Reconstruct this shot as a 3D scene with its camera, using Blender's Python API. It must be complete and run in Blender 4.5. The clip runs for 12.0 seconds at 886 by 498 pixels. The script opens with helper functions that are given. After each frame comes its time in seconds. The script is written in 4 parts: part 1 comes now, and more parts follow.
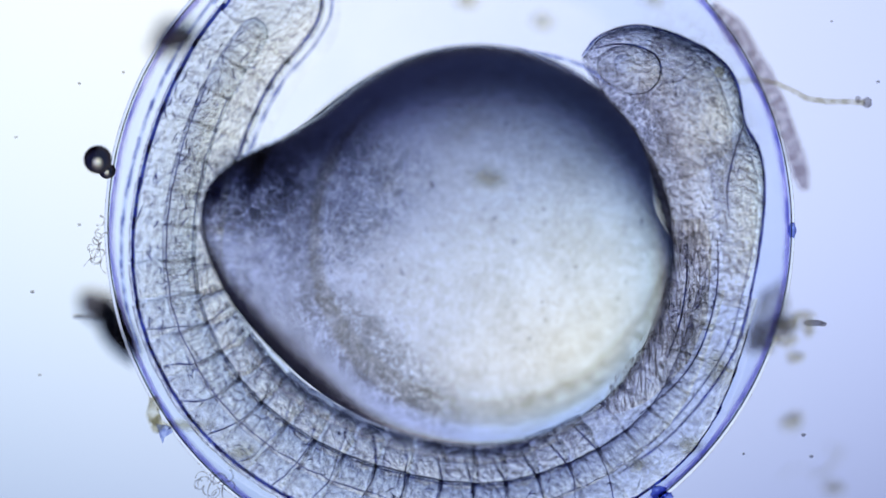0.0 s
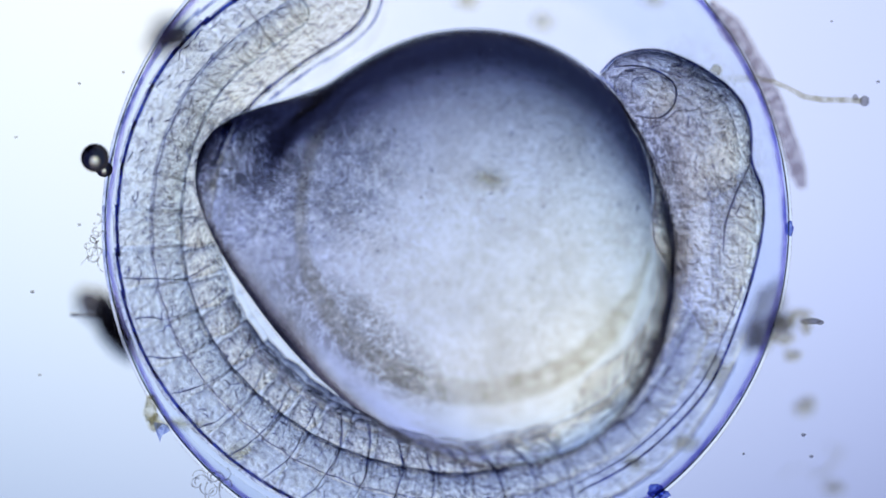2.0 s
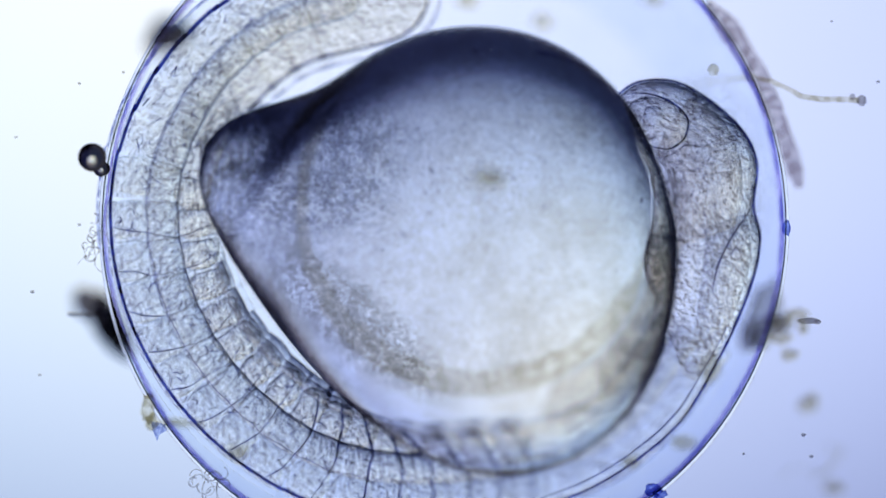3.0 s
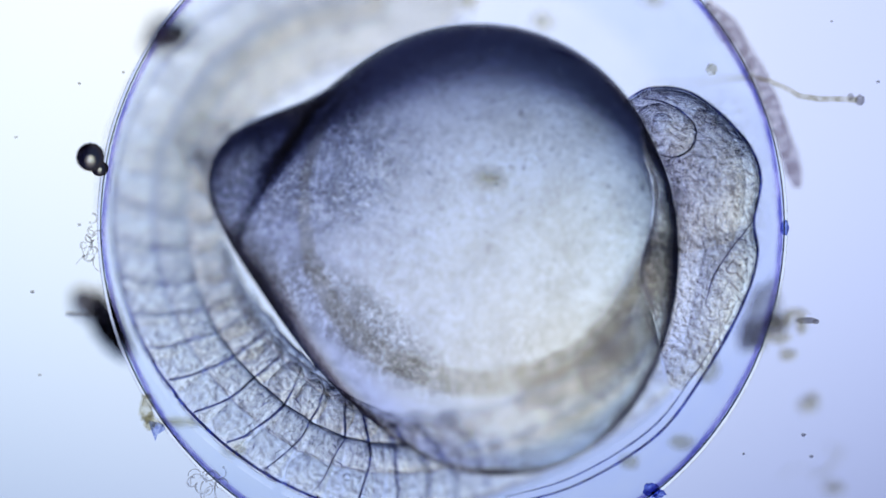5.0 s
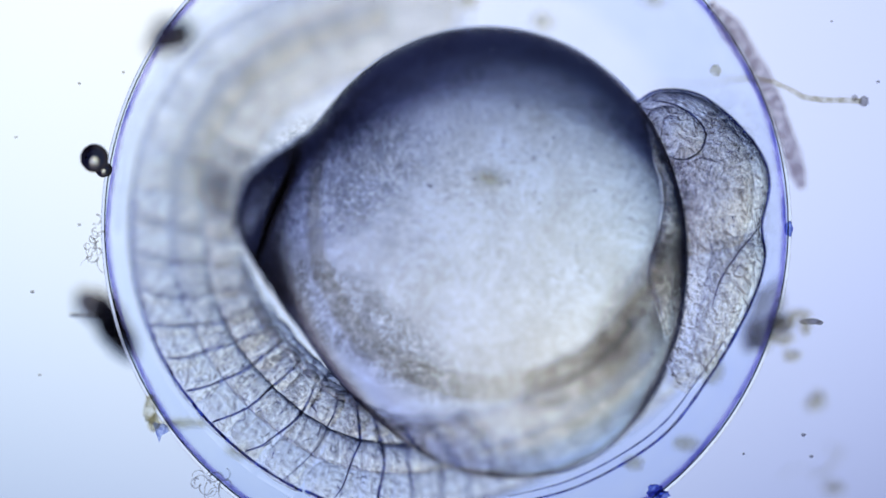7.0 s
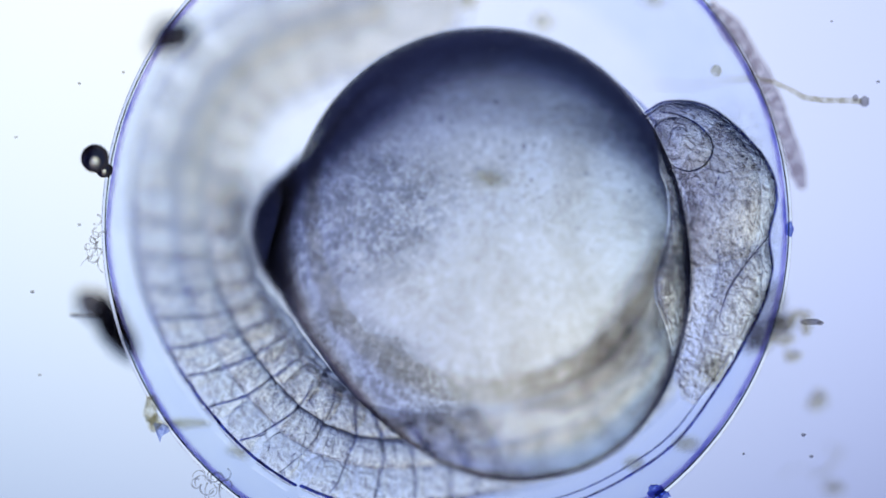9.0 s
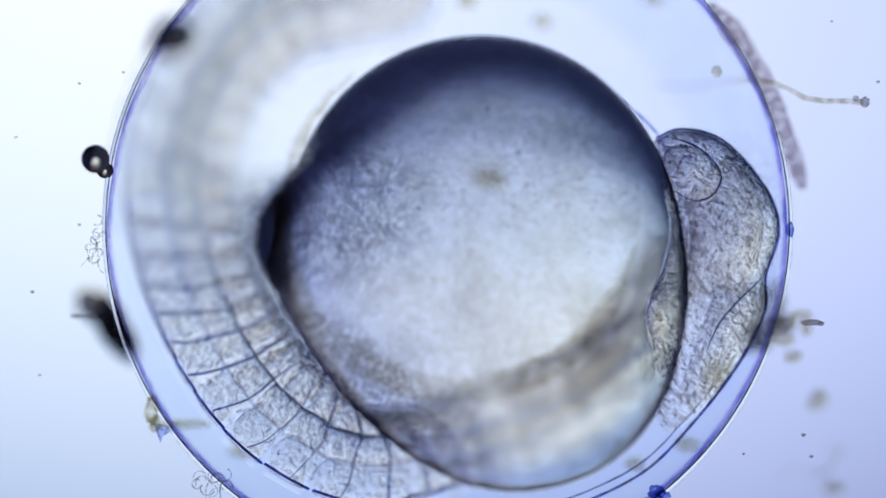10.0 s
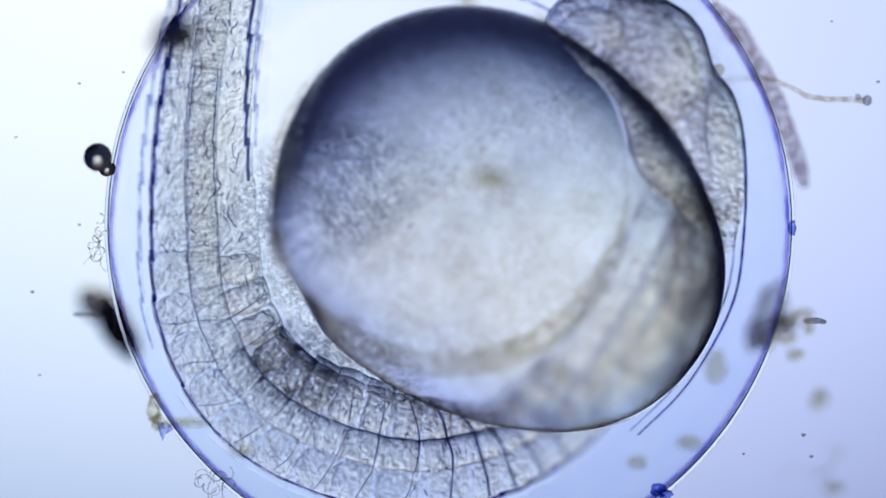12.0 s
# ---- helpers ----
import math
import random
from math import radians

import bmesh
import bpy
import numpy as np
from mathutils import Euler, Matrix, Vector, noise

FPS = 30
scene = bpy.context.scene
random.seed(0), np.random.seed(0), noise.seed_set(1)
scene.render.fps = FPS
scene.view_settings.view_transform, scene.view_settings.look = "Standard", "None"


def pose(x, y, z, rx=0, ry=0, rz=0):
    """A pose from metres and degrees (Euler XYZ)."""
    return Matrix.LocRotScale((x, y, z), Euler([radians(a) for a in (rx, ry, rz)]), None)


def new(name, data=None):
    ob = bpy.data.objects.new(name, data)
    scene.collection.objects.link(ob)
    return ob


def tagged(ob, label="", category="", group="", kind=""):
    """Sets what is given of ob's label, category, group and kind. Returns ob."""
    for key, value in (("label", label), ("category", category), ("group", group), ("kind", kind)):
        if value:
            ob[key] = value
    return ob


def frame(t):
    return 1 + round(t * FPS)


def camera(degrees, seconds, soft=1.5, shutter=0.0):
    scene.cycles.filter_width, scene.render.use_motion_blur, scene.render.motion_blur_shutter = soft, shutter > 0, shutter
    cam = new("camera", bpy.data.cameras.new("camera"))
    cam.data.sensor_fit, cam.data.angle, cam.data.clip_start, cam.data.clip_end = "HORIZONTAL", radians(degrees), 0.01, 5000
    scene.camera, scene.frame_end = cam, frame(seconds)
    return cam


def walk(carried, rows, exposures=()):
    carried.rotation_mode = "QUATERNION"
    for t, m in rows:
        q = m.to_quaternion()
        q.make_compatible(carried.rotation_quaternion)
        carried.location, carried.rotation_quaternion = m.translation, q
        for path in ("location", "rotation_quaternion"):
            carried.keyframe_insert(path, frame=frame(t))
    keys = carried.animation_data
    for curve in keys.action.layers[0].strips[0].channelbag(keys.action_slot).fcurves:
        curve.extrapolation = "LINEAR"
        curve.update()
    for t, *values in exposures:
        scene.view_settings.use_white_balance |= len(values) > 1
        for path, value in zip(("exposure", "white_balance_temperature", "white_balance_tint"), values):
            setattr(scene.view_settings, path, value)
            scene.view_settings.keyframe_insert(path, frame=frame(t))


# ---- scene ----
UM = 0.004                               # the place is drawn enlarged: a micrometre is 4 mm; u runs to the right, v towards the viewer's feet
cam = camera(2.24565, 12.0, soft=1.45)
walk(cam, [(0.0, pose(0, 0, 40000 * UM)), (12.0, pose(0, 0, 40000 * UM))])
cam.data.dof.use_dof, cam.data.dof.focus_distance, cam.data.dof.aperture_fstop = True, 39985 * UM, 0.052
scene.cycles.max_bounces, scene.cycles.transmission_bounces, scene.cycles.transparent_max_bounces = 40, 40, 40


def spot(u, v, z=0.0):
    """A place on the stage, from micrometres read off the camera's view, one to a pixel."""
    return Vector(((u - 784) * UM, (441 - v) * UM, z * UM))


def at(u, v, z=0.0, rx=0, ry=0, rz=0):
    p = spot(u, v, z)
    return pose(p.x, p.y, p.z, rx, ry, rz)


# ---- light: the dim room and the microscope's condenser under the stage ----
world = bpy.data.worlds.new("dim_room")
scene.world = world
world.use_nodes = True
world.node_tree.nodes["Background"].inputs[0].default_value = (0.5, 0.52, 1.0, 1)
world.node_tree.nodes["Background"].inputs[1].default_value = 0.06


# ---- materials ----
def nodes_of(name):
    m = bpy.data.materials.new(name)
    m.use_nodes = True
    m.node_tree.nodes.clear()
    return m, m.node_tree.nodes, m.node_tree.links


def noise_at(n, l, size, detail=3.0, rough=0.55, stretch=(1, 1, 1), kind="ShaderNodeTexNoise", twist=0.0):
    """A noise whose grain is about size micrometres, in the object's space."""
    co = n.new("ShaderNodeTexCoord")
    mp = n.new("ShaderNodeMapping")
    k = 1.0 / (size * UM)
    mp.inputs["Scale"].default_value = (k * stretch[0], k * stretch[1], k * stretch[2])
    l.new(co.outputs["Object"], mp.inputs["Vector"])
    info, away = n.new("ShaderNodeObjectInfo"), n.new("ShaderNodeVectorMath")
    away.operation = "SCALE"
    away.inputs[0].default_value = (37.0, 61.0, 23.0)
    l.new(info.outputs["Random"], away.inputs["Scale"]), l.new(away.outputs[0], mp.inputs["Location"])
    t = n.new(kind)
    t.inputs["Scale"].default_value = 1.0
    if kind == "ShaderNodeTexNoise":
        t.inputs["Detail"].default_value, t.inputs["Roughness"].default_value, t.inputs["Distortion"].default_value = detail, rough, twist
    l.new(mp.outputs["Vector"], t.inputs["Vector"])
    return t


def ramp(n, l, source, stops):
    r = n.new("ShaderNodeValToRGB")
    while len(r.color_ramp.elements) < len(stops):
        r.color_ramp.elements.new(0.5)
    for e, (p, c) in zip(r.color_ramp.elements, stops):
        e.position, e.color = p, (*c, 1)
    l.new(source, r.inputs[0])
    return r


def embossed(n, l, tint, size, stretch, dark, gain):
    """Relief shading painted into a tint: each grain gets a dark side and a light side."""
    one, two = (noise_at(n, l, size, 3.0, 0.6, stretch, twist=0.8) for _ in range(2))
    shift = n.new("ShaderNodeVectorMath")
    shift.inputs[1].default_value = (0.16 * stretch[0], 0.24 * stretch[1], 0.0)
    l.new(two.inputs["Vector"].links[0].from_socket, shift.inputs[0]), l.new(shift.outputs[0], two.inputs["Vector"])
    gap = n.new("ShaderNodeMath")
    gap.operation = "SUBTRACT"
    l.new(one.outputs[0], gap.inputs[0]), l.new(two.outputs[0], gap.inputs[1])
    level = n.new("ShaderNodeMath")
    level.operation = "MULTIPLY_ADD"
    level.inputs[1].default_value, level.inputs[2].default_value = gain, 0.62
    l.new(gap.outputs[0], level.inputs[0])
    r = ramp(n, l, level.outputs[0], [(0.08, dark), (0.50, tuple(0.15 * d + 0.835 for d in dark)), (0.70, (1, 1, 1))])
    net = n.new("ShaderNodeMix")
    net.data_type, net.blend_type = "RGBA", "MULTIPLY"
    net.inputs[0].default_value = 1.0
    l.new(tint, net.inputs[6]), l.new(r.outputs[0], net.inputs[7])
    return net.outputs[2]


def clear(name, pale, deep, ior, rough=0.0, coarse=60, fine=12, relief=2.0, stretch=(1, 1, 1), lo=0.35, hi=0.65, twist=0.0, share=0.4, cells=0.0, wall=(0.6, 0.62, 0.7), grains=None):
    """Watery living tissue: light passes and is bent; pale and deep are its two tints."""
    m, n, l = nodes_of(name)
    out = n.new("ShaderNodeOutputMaterial")
    b = n.new("ShaderNodeBsdfRefraction")
    b.inputs["IOR"].default_value, b.inputs["Roughness"].default_value = ior, rough
    t1 = noise_at(n, l, coarse, 4.0, 0.6, stretch)
    t2 = noise_at(n, l, fine, 3.0, 0.6, stretch, twist=twist)
    mix = n.new("ShaderNodeMix")
    mix.data_type = "FLOAT"
    mix.inputs[0].default_value = share
    l.new(t1.outputs[0], mix.inputs[2]), l.new(t2.outputs[0], mix.inputs[3])
    r = ramp(n, l, mix.outputs[0], [(lo, deep), (hi, pale)])
    tint = r.outputs[0]
    if cells:
        vor = noise_at(n, l, cells, kind="ShaderNodeTexVoronoi")
        vor.feature = "DISTANCE_TO_EDGE"
        sway = noise_at(n, l, cells * 1.5, 2.0)
        push = n.new("ShaderNodeVectorMath")
        push.operation = "MULTIPLY_ADD"
        push.inputs[1].default_value = (0.9, 0.9, 0.9)
        l.new(sway.outputs["Color"], push.inputs[0]), l.new(vor.inputs["Vector"].links[0].from_socket, push.inputs[2])
        l.new(push.outputs[0], vor.inputs["Vector"])
        lines = ramp(n, l, vor.outputs["Distance"], [(0.01, wall), (0.09, (1, 1, 1))])
        net = n.new("ShaderNodeMix")
        net.data_type, net.blend_type = "RGBA", "MULTIPLY"
        net.inputs[0].default_value = 1.0
        l.new(tint, net.inputs[6]), l.new(lines.outputs[0], net.inputs[7])
        tint = net.outputs[2]
    # light and dark flanks of the grains are put into the colour
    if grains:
        tint = embossed(n, l, tint, *grains)
    l.new(tint, b.inputs["Color"])
    if relief:
        bump = n.new("ShaderNodeBump")
        bump.inputs["Strength"].default_value, bump.inputs["Distance"].default_value = 1.0, relief * UM
        l.new(t2.outputs[0], bump.inputs["Height"])
        l.new(bump.outputs[0], b.inputs["Normal"])
    l.new(b.outputs[0], out.inputs[0])
    return m


def veil(name, a, b, size=15, lo=0.4, hi=0.6):
    """A thin stained film that light passes through unbent."""
    m, n, l = nodes_of(name)
    out = n.new("ShaderNodeOutputMaterial")
    p = n.new("ShaderNodeBsdfTransparent")
    t = noise_at(n, l, size, 5.0, 0.65)
    r = ramp(n, l, t.outputs[0], [(lo, a), (hi, b)])
    l.new(r.outputs[0], p.inputs[0])
    l.new(p.outputs[0], out.inputs[0])
    return m


def yolk_material():
    """Clear yolk, mottled with tan; its lobe is grainier than the ball."""
    m, n, l = nodes_of("yolk")
    out, b = n.new("ShaderNodeOutputMaterial"), n.new("ShaderNodeBsdfGlass")
    b.inputs["IOR"].default_value, b.inputs["Roughness"].default_value = 1.060, 0.035
    big = ramp(n, l, noise_at(n, l, 90, 5.0, 0.66).outputs[0], [(0.36, (0.90, 0.885, 0.855)), (0.48, (0.965, 0.965, 0.955)), (0.62, (1.0, 1.0, 1.0))])
    grain_noise = noise_at(n, l, 13, 4.0, 0.65, twist=1.0)
    grain = ramp(n, l, grain_noise.outputs[0], [(0.40, (0.92, 0.915, 0.905)), (0.54, (1, 1, 1))])
    coarse_grain = ramp(n, l, noise_at(n, l, 22, 4.0, 0.7, twist=1.6).outputs[0], [(0.40, (0.62, 0.62, 0.61)), (0.54, (1, 1, 1))])
    co, sep = n.new("ShaderNodeTexCoord"), n.new("ShaderNodeSeparateXYZ")
    l.new(co.outputs["Object"], sep.inputs[0])
    rng = n.new("ShaderNodeMapRange")
    rng.inputs[1].default_value, rng.inputs[2].default_value, rng.inputs[3].default_value, rng.inputs[4].default_value = -330 * UM, -120 * UM, 0.8, 0.0
    l.new(sep.outputs[0], rng.inputs[0])
    kinds = n.new("ShaderNodeMix")
    kinds.data_type = "RGBA"
    l.new(rng.outputs[0], kinds.inputs[0]), l.new(grain.outputs[0], kinds.inputs[6]), l.new(coarse_grain.outputs[0], kinds.inputs[7])
    both = n.new("ShaderNodeMix")
    both.data_type, both.blend_type = "RGBA", "MULTIPLY"
    both.inputs[0].default_value = 1.0
    l.new(big.outputs[0], both.inputs[6]), l.new(kinds.outputs[2], both.inputs[7])
    l.new(both.outputs[2], b.inputs["Color"])
    bump = n.new("ShaderNodeBump")
    bump.inputs["Strength"].default_value, bump.inputs["Distance"].default_value = 1.0, 0.5 * UM
    l.new(grain_noise.outputs[0], bump.inputs["Height"]), l.new(bump.outputs[0], b.inputs["Normal"])
    l.new(b.outputs[0], out.inputs[0])
    return m


YOLK = yolk_material()
SKIN = clear("skin", (1.0, 1.0, 1.0), (0.985, 0.987, 0.992), 1.003, 0.0, 60, 12, 0.5)
YOLK_SKIN = clear("yolk_skin", (1.0, 1.0, 0.995), (0.985, 0.98, 0.97), 1.004, 0.0, 60, 12, 0.5)
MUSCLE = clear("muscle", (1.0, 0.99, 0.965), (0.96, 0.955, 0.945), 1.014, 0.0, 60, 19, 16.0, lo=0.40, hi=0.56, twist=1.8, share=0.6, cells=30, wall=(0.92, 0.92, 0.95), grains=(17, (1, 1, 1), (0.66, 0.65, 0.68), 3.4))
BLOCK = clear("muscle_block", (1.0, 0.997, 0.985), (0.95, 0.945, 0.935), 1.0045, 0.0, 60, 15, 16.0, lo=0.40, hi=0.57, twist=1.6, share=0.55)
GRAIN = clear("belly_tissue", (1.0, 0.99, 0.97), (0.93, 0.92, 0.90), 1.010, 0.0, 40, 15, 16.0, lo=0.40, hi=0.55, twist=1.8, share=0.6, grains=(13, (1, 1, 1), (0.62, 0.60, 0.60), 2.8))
GUT_SHADE = clear("gut_shade", (0.95, 0.95, 0.96), (0.58, 0.58, 0.62), 1.018, 0.0, 40, 17, 8.0, stretch=(1.0, 0.6, 1.0), lo=0.40, hi=0.60, twist=1.8, share=0.55)
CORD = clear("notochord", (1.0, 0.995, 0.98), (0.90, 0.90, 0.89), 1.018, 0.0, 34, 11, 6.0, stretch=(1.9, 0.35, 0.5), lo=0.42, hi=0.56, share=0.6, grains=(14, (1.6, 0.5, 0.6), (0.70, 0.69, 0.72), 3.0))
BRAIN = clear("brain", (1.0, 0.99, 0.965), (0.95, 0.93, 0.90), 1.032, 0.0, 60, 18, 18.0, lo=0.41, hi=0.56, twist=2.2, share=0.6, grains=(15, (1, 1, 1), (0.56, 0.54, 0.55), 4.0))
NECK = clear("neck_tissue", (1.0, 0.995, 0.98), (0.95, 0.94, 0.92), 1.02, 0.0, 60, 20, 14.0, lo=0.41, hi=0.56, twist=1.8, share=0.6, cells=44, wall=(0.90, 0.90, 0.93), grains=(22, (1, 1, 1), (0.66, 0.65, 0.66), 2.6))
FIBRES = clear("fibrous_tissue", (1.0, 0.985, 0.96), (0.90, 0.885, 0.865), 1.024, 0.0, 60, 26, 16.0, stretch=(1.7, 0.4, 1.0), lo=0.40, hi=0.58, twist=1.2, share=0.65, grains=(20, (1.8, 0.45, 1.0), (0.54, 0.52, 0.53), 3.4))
LOBE = clear("brain_lobe", (1.0, 0.985, 0.96), (0.86, 0.84, 0.82), 1.014, 0.0, 60, 15, 10.0, lo=0.42, hi=0.57, twist=1.6, share=0.6)
EYE = clear("eye", (1.0, 1.0, 0.99), (0.88, 0.87, 0.85), 1.012, 0.0, 40, 11, 6.0, lo=0.4, hi=0.58, twist=1.2)
EYE_SKIN = clear("head_skin", (1.0, 1.0, 1.0), (0.985, 0.988, 0.995), 1.022, 0.0, 60, 14, 0.6)
FIN = clear("fin", (1.0, 1.0, 1.0), (0.92, 0.94, 0.97), 1.015, 0.0, 50, 14, 1.0)
FIN_FOLD = clear("fin_fold", (1.0, 1.0, 1.0), (0.95, 0.953, 0.965), 1.008, 0.0, 60, 20, 4.0, lo=0.38, hi=0.6, twist=1.0)
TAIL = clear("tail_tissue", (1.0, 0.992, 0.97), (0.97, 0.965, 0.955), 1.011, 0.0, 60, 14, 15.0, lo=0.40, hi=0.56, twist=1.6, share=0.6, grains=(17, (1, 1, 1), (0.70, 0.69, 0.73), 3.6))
FILM = veil("film", (0.55, 0.58, 0.76), (0.86, 0.88, 0.96), 20)
DRAWN_EDGE = veil("drawn_edge", (0.03, 0.06, 0.30), (0.22, 0.30, 0.66), 40)
FLECK = veil("fleck", (0.6, 0.6, 0.65), (0.86, 0.86, 0.88), 6)
WRINKLE = veil("wrinkle", (0.10, 0.13, 0.34), (0.48, 0.52, 0.74), 14)
SEPTUM = veil("septum", (0.05, 0.08, 0.28), (0.55, 0.60, 0.82), 16, 0.42, 0.60)
CHORION = clear("chorion", (0.972, 0.986, 1.0), (0.93, 0.953, 1.0), 1.003, 0.0, 80, 15, 0.6)
# warm tint put in for the golden colour fringe round the bubble
AIR = clear("air", (1.0, 0.96, 0.84), (0.95, 0.88, 0.68), 1.8, 0.0, 40, 9, 0.0)
EDGE = veil("shell_fringe", (0.36, 0.36, 0.70), (0.84, 0.78, 0.93), 55)


def granules(name, a, b, dark, pale, sizes, power=1.0):
    """A cloud of fine grains that thins out towards its edge."""
    m, n, l = nodes_of(name)
    out, p = n.new("ShaderNodeOutputMaterial"), n.new("ShaderNodeBsdfTransparent")
    one, two = noise_at(n, l, sizes[0], 5.0, 0.7, twist=1.2), noise_at(n, l, sizes[1], 4.0, 0.6)
    mix = n.new("ShaderNodeMix")
    mix.data_type = "FLOAT"
    mix.inputs[0].default_value = 0.3
    l.new(one.outputs[0], mix.inputs[2]), l.new(two.outputs[0], mix.inputs[3])
    r = ramp(n, l, mix.outputs[0], [(0.42, dark), (0.56, pale)])
    co, mp, g = n.new("ShaderNodeTexCoord"), n.new("ShaderNodeMapping"), n.new("ShaderNodeTexGradient")
    mp.inputs["Scale"].default_value = (1 / (a * UM), 1 / (b * UM), 0)
    g.gradient_type = "QUADRATIC_SPHERE" if power > 1 else "SPHERICAL"
    l.new(co.outputs["Object"], mp.inputs[0]), l.new(mp.outputs[0], g.inputs[0])
    fade = n.new("ShaderNodeMapRange")
    fade.inputs[2].default_value = 0.45
    l.new(g.outputs[1], fade.inputs[0])
    thin = n.new("ShaderNodeMix")
    thin.data_type = "RGBA"
    thin.inputs[6].default_value = (1, 1, 1, 1)
    l.new(fade.outputs[0], thin.inputs[0]), l.new(r.outputs[0], thin.inputs[7]), l.new(thin.outputs[2], p.inputs[0]), l.new(p.outputs[0], out.inputs[0])
    return m


BLUE = veil("blue_edge", (0.28, 0.34, 0.66), (0.62, 0.68, 0.92), 12)
TAN = veil("tan_film", (0.72, 0.69, 0.58), (0.94, 0.925, 0.87), 14)
MURK = veil("murk", (0.50, 0.49, 0.50), (0.82, 0.81, 0.80), 18)
GLASS = clear("slide_glass", (1.0, 1.0, 1.0), (0.995, 0.995, 0.995), 1.5, 0.0, 4000, 900, 0.0)
FIBRE = veil("ragged_fibre", (0.52, 0.47, 0.50), (0.88, 0.86, 0.86), 15)
SOOT = veil("soot", (0.16, 0.16, 0.21), (0.52, 0.49, 0.49), 30)
FLAKE = veil("pale_flake", (0.68, 0.67, 0.68), (0.93, 0.93, 0.94), 12)


def lamp_material():
    m, n, l = nodes_of("condenser_glow")
    out = n.new("ShaderNodeOutputMaterial")
    e = n.new("ShaderNodeEmission")
    co = n.new("ShaderNodeTexCoord")

    def falloff(cx, cy, rx, ry, stops):
        mp = n.new("ShaderNodeMapping")
        mp.vector_type = "TEXTURE"
        mp.inputs["Location"].default_value = (cx * UM, cy * UM, 0)
        mp.inputs["Scale"].default_value = (rx * UM, ry * UM, 1)
        l.new(co.outputs["Object"], mp.inputs["Vector"])
        ln = n.new("ShaderNodeVectorMath")
        ln.operation = "LENGTH"
        l.new(mp.outputs[0], ln.inputs[0])
        return ramp(n, l, ln.outputs["Value"], stops)

    # the bright field of the lens, and the cool tinge off its middle
    field = falloff(-300, 5210, 6300, 7400, [(0.0, (1, 1, 1)), (0.775, (1, 1, 1)), (0.808, (0.74, 0.755, 0.80)), (0.840, (0.44, 0.46, 0.54)), (0.874, (0.22, 0.23, 0.31)), (0.92, (0.095, 0.10, 0.155)), (1.0, (0.034, 0.037, 0.066))])
    tinge = falloff(-800, 900, 2950, 2500, [(0.0, (0.99, 0.99, 1.0)), (0.22, (0.88, 0.945, 1.0)), (0.55, (0.592, 0.732, 1.0)), (1.0, (0.465, 0.60, 0.99))])
    mix = n.new("ShaderNodeMix")
    mix.data_type, mix.blend_type = "RGBA", "MULTIPLY"
    mix.inputs[0].default_value = 1.0
    l.new(field.outputs[0], mix.inputs[6]), l.new(tinge.outputs[0], mix.inputs[7])
    sides = falloff(0, 0, 3700, 90000, [(0.0, (1, 1, 1)), (0.66, (1, 1, 1)), (0.76, (0.74, 0.755, 0.80)), (0.86, (0.42, 0.44, 0.53)), (1.0, (0.12, 0.125, 0.20))])
    both = n.new("ShaderNodeMix")
    both.data_type, both.blend_type = "RGBA", "DARKEN"
    both.inputs[0].default_value = 1.0
    l.new(mix.outputs[2], both.inputs[6]), l.new(sides.outputs[0], both.inputs[7])
    ends = falloff(0, -6000, 90000, 12600, [(0.0, (1, 1, 1)), (0.81, (1, 1, 1)), (0.845, (0.72, 0.735, 0.79)), (0.88, (0.46, 0.48, 0.57)), (0.93, (0.25, 0.265, 0.35)), (1.0, (0.11, 0.118, 0.19))])
    corner = falloff(4000, 5200, 9600, 9600, [(0.0, (1, 1, 1)), (0.822, (1, 1, 1)), (0.85, (0.75, 0.76, 0.80)), (0.88, (0.45, 0.47, 0.55)), (0.92, (0.22, 0.23, 0.31)), (1.0, (0.06, 0.064, 0.11))])
    near = n.new("ShaderNodeMix")
    near.data_type, near.blend_type = "RGBA", "DARKEN"
    near.inputs[0].default_value = 1.0
    l.new(both.outputs[2], near.inputs[6]), l.new(corner.outputs[0], near.inputs[7])
    lens = n.new("ShaderNodeMix")
    lens.data_type, lens.blend_type = "RGBA", "DARKEN"
    lens.inputs[0].default_value = 1.0
    l.new(near.outputs[2], lens.inputs[6]), l.new(ends.outputs[0], lens.inputs[7])
    cast = falloff(-6000, 0, 8000, 90000, [(0.60, (0.972, 1.0, 0.985)), (0.75, (1.0, 0.97, 0.985)), (0.90, (1.0, 0.915, 0.965))])
    tinted = n.new("ShaderNodeMix")
    tinted.data_type, tinted.blend_type = "RGBA", "MULTIPLY"
    tinted.inputs[0].default_value = 1.0
    l.new(lens.outputs[2], tinted.inputs[6]), l.new(cast.outputs[0], tinted.inputs[7])
    l.new(tinted.outputs[2], e.inputs[0])
    e.inputs[1].default_value = 1.125
    l.new(e.outputs[0], out.inputs[0])
    return m


GLOW = lamp_material()


# ---- mesh helpers ----
def mesh_of(name, bm, material, smooth=True, keep=False):
    me = bpy.data.meshes.new(name)
    if not keep:
        bmesh.ops.recalc_face_normals(bm, faces=bm.faces)
    bm.to_mesh(me)
    bm.free()
    for p in me.polygons:
        p.use_smooth = smooth
    me.materials.append(material)
    return me


def part(name, bm, material, parent, label="", smooth=True, keep=False):
    ob = new(name, mesh_of(name, bm, material, smooth, keep))
    ob.parent = parent
    return tagged(ob, label)


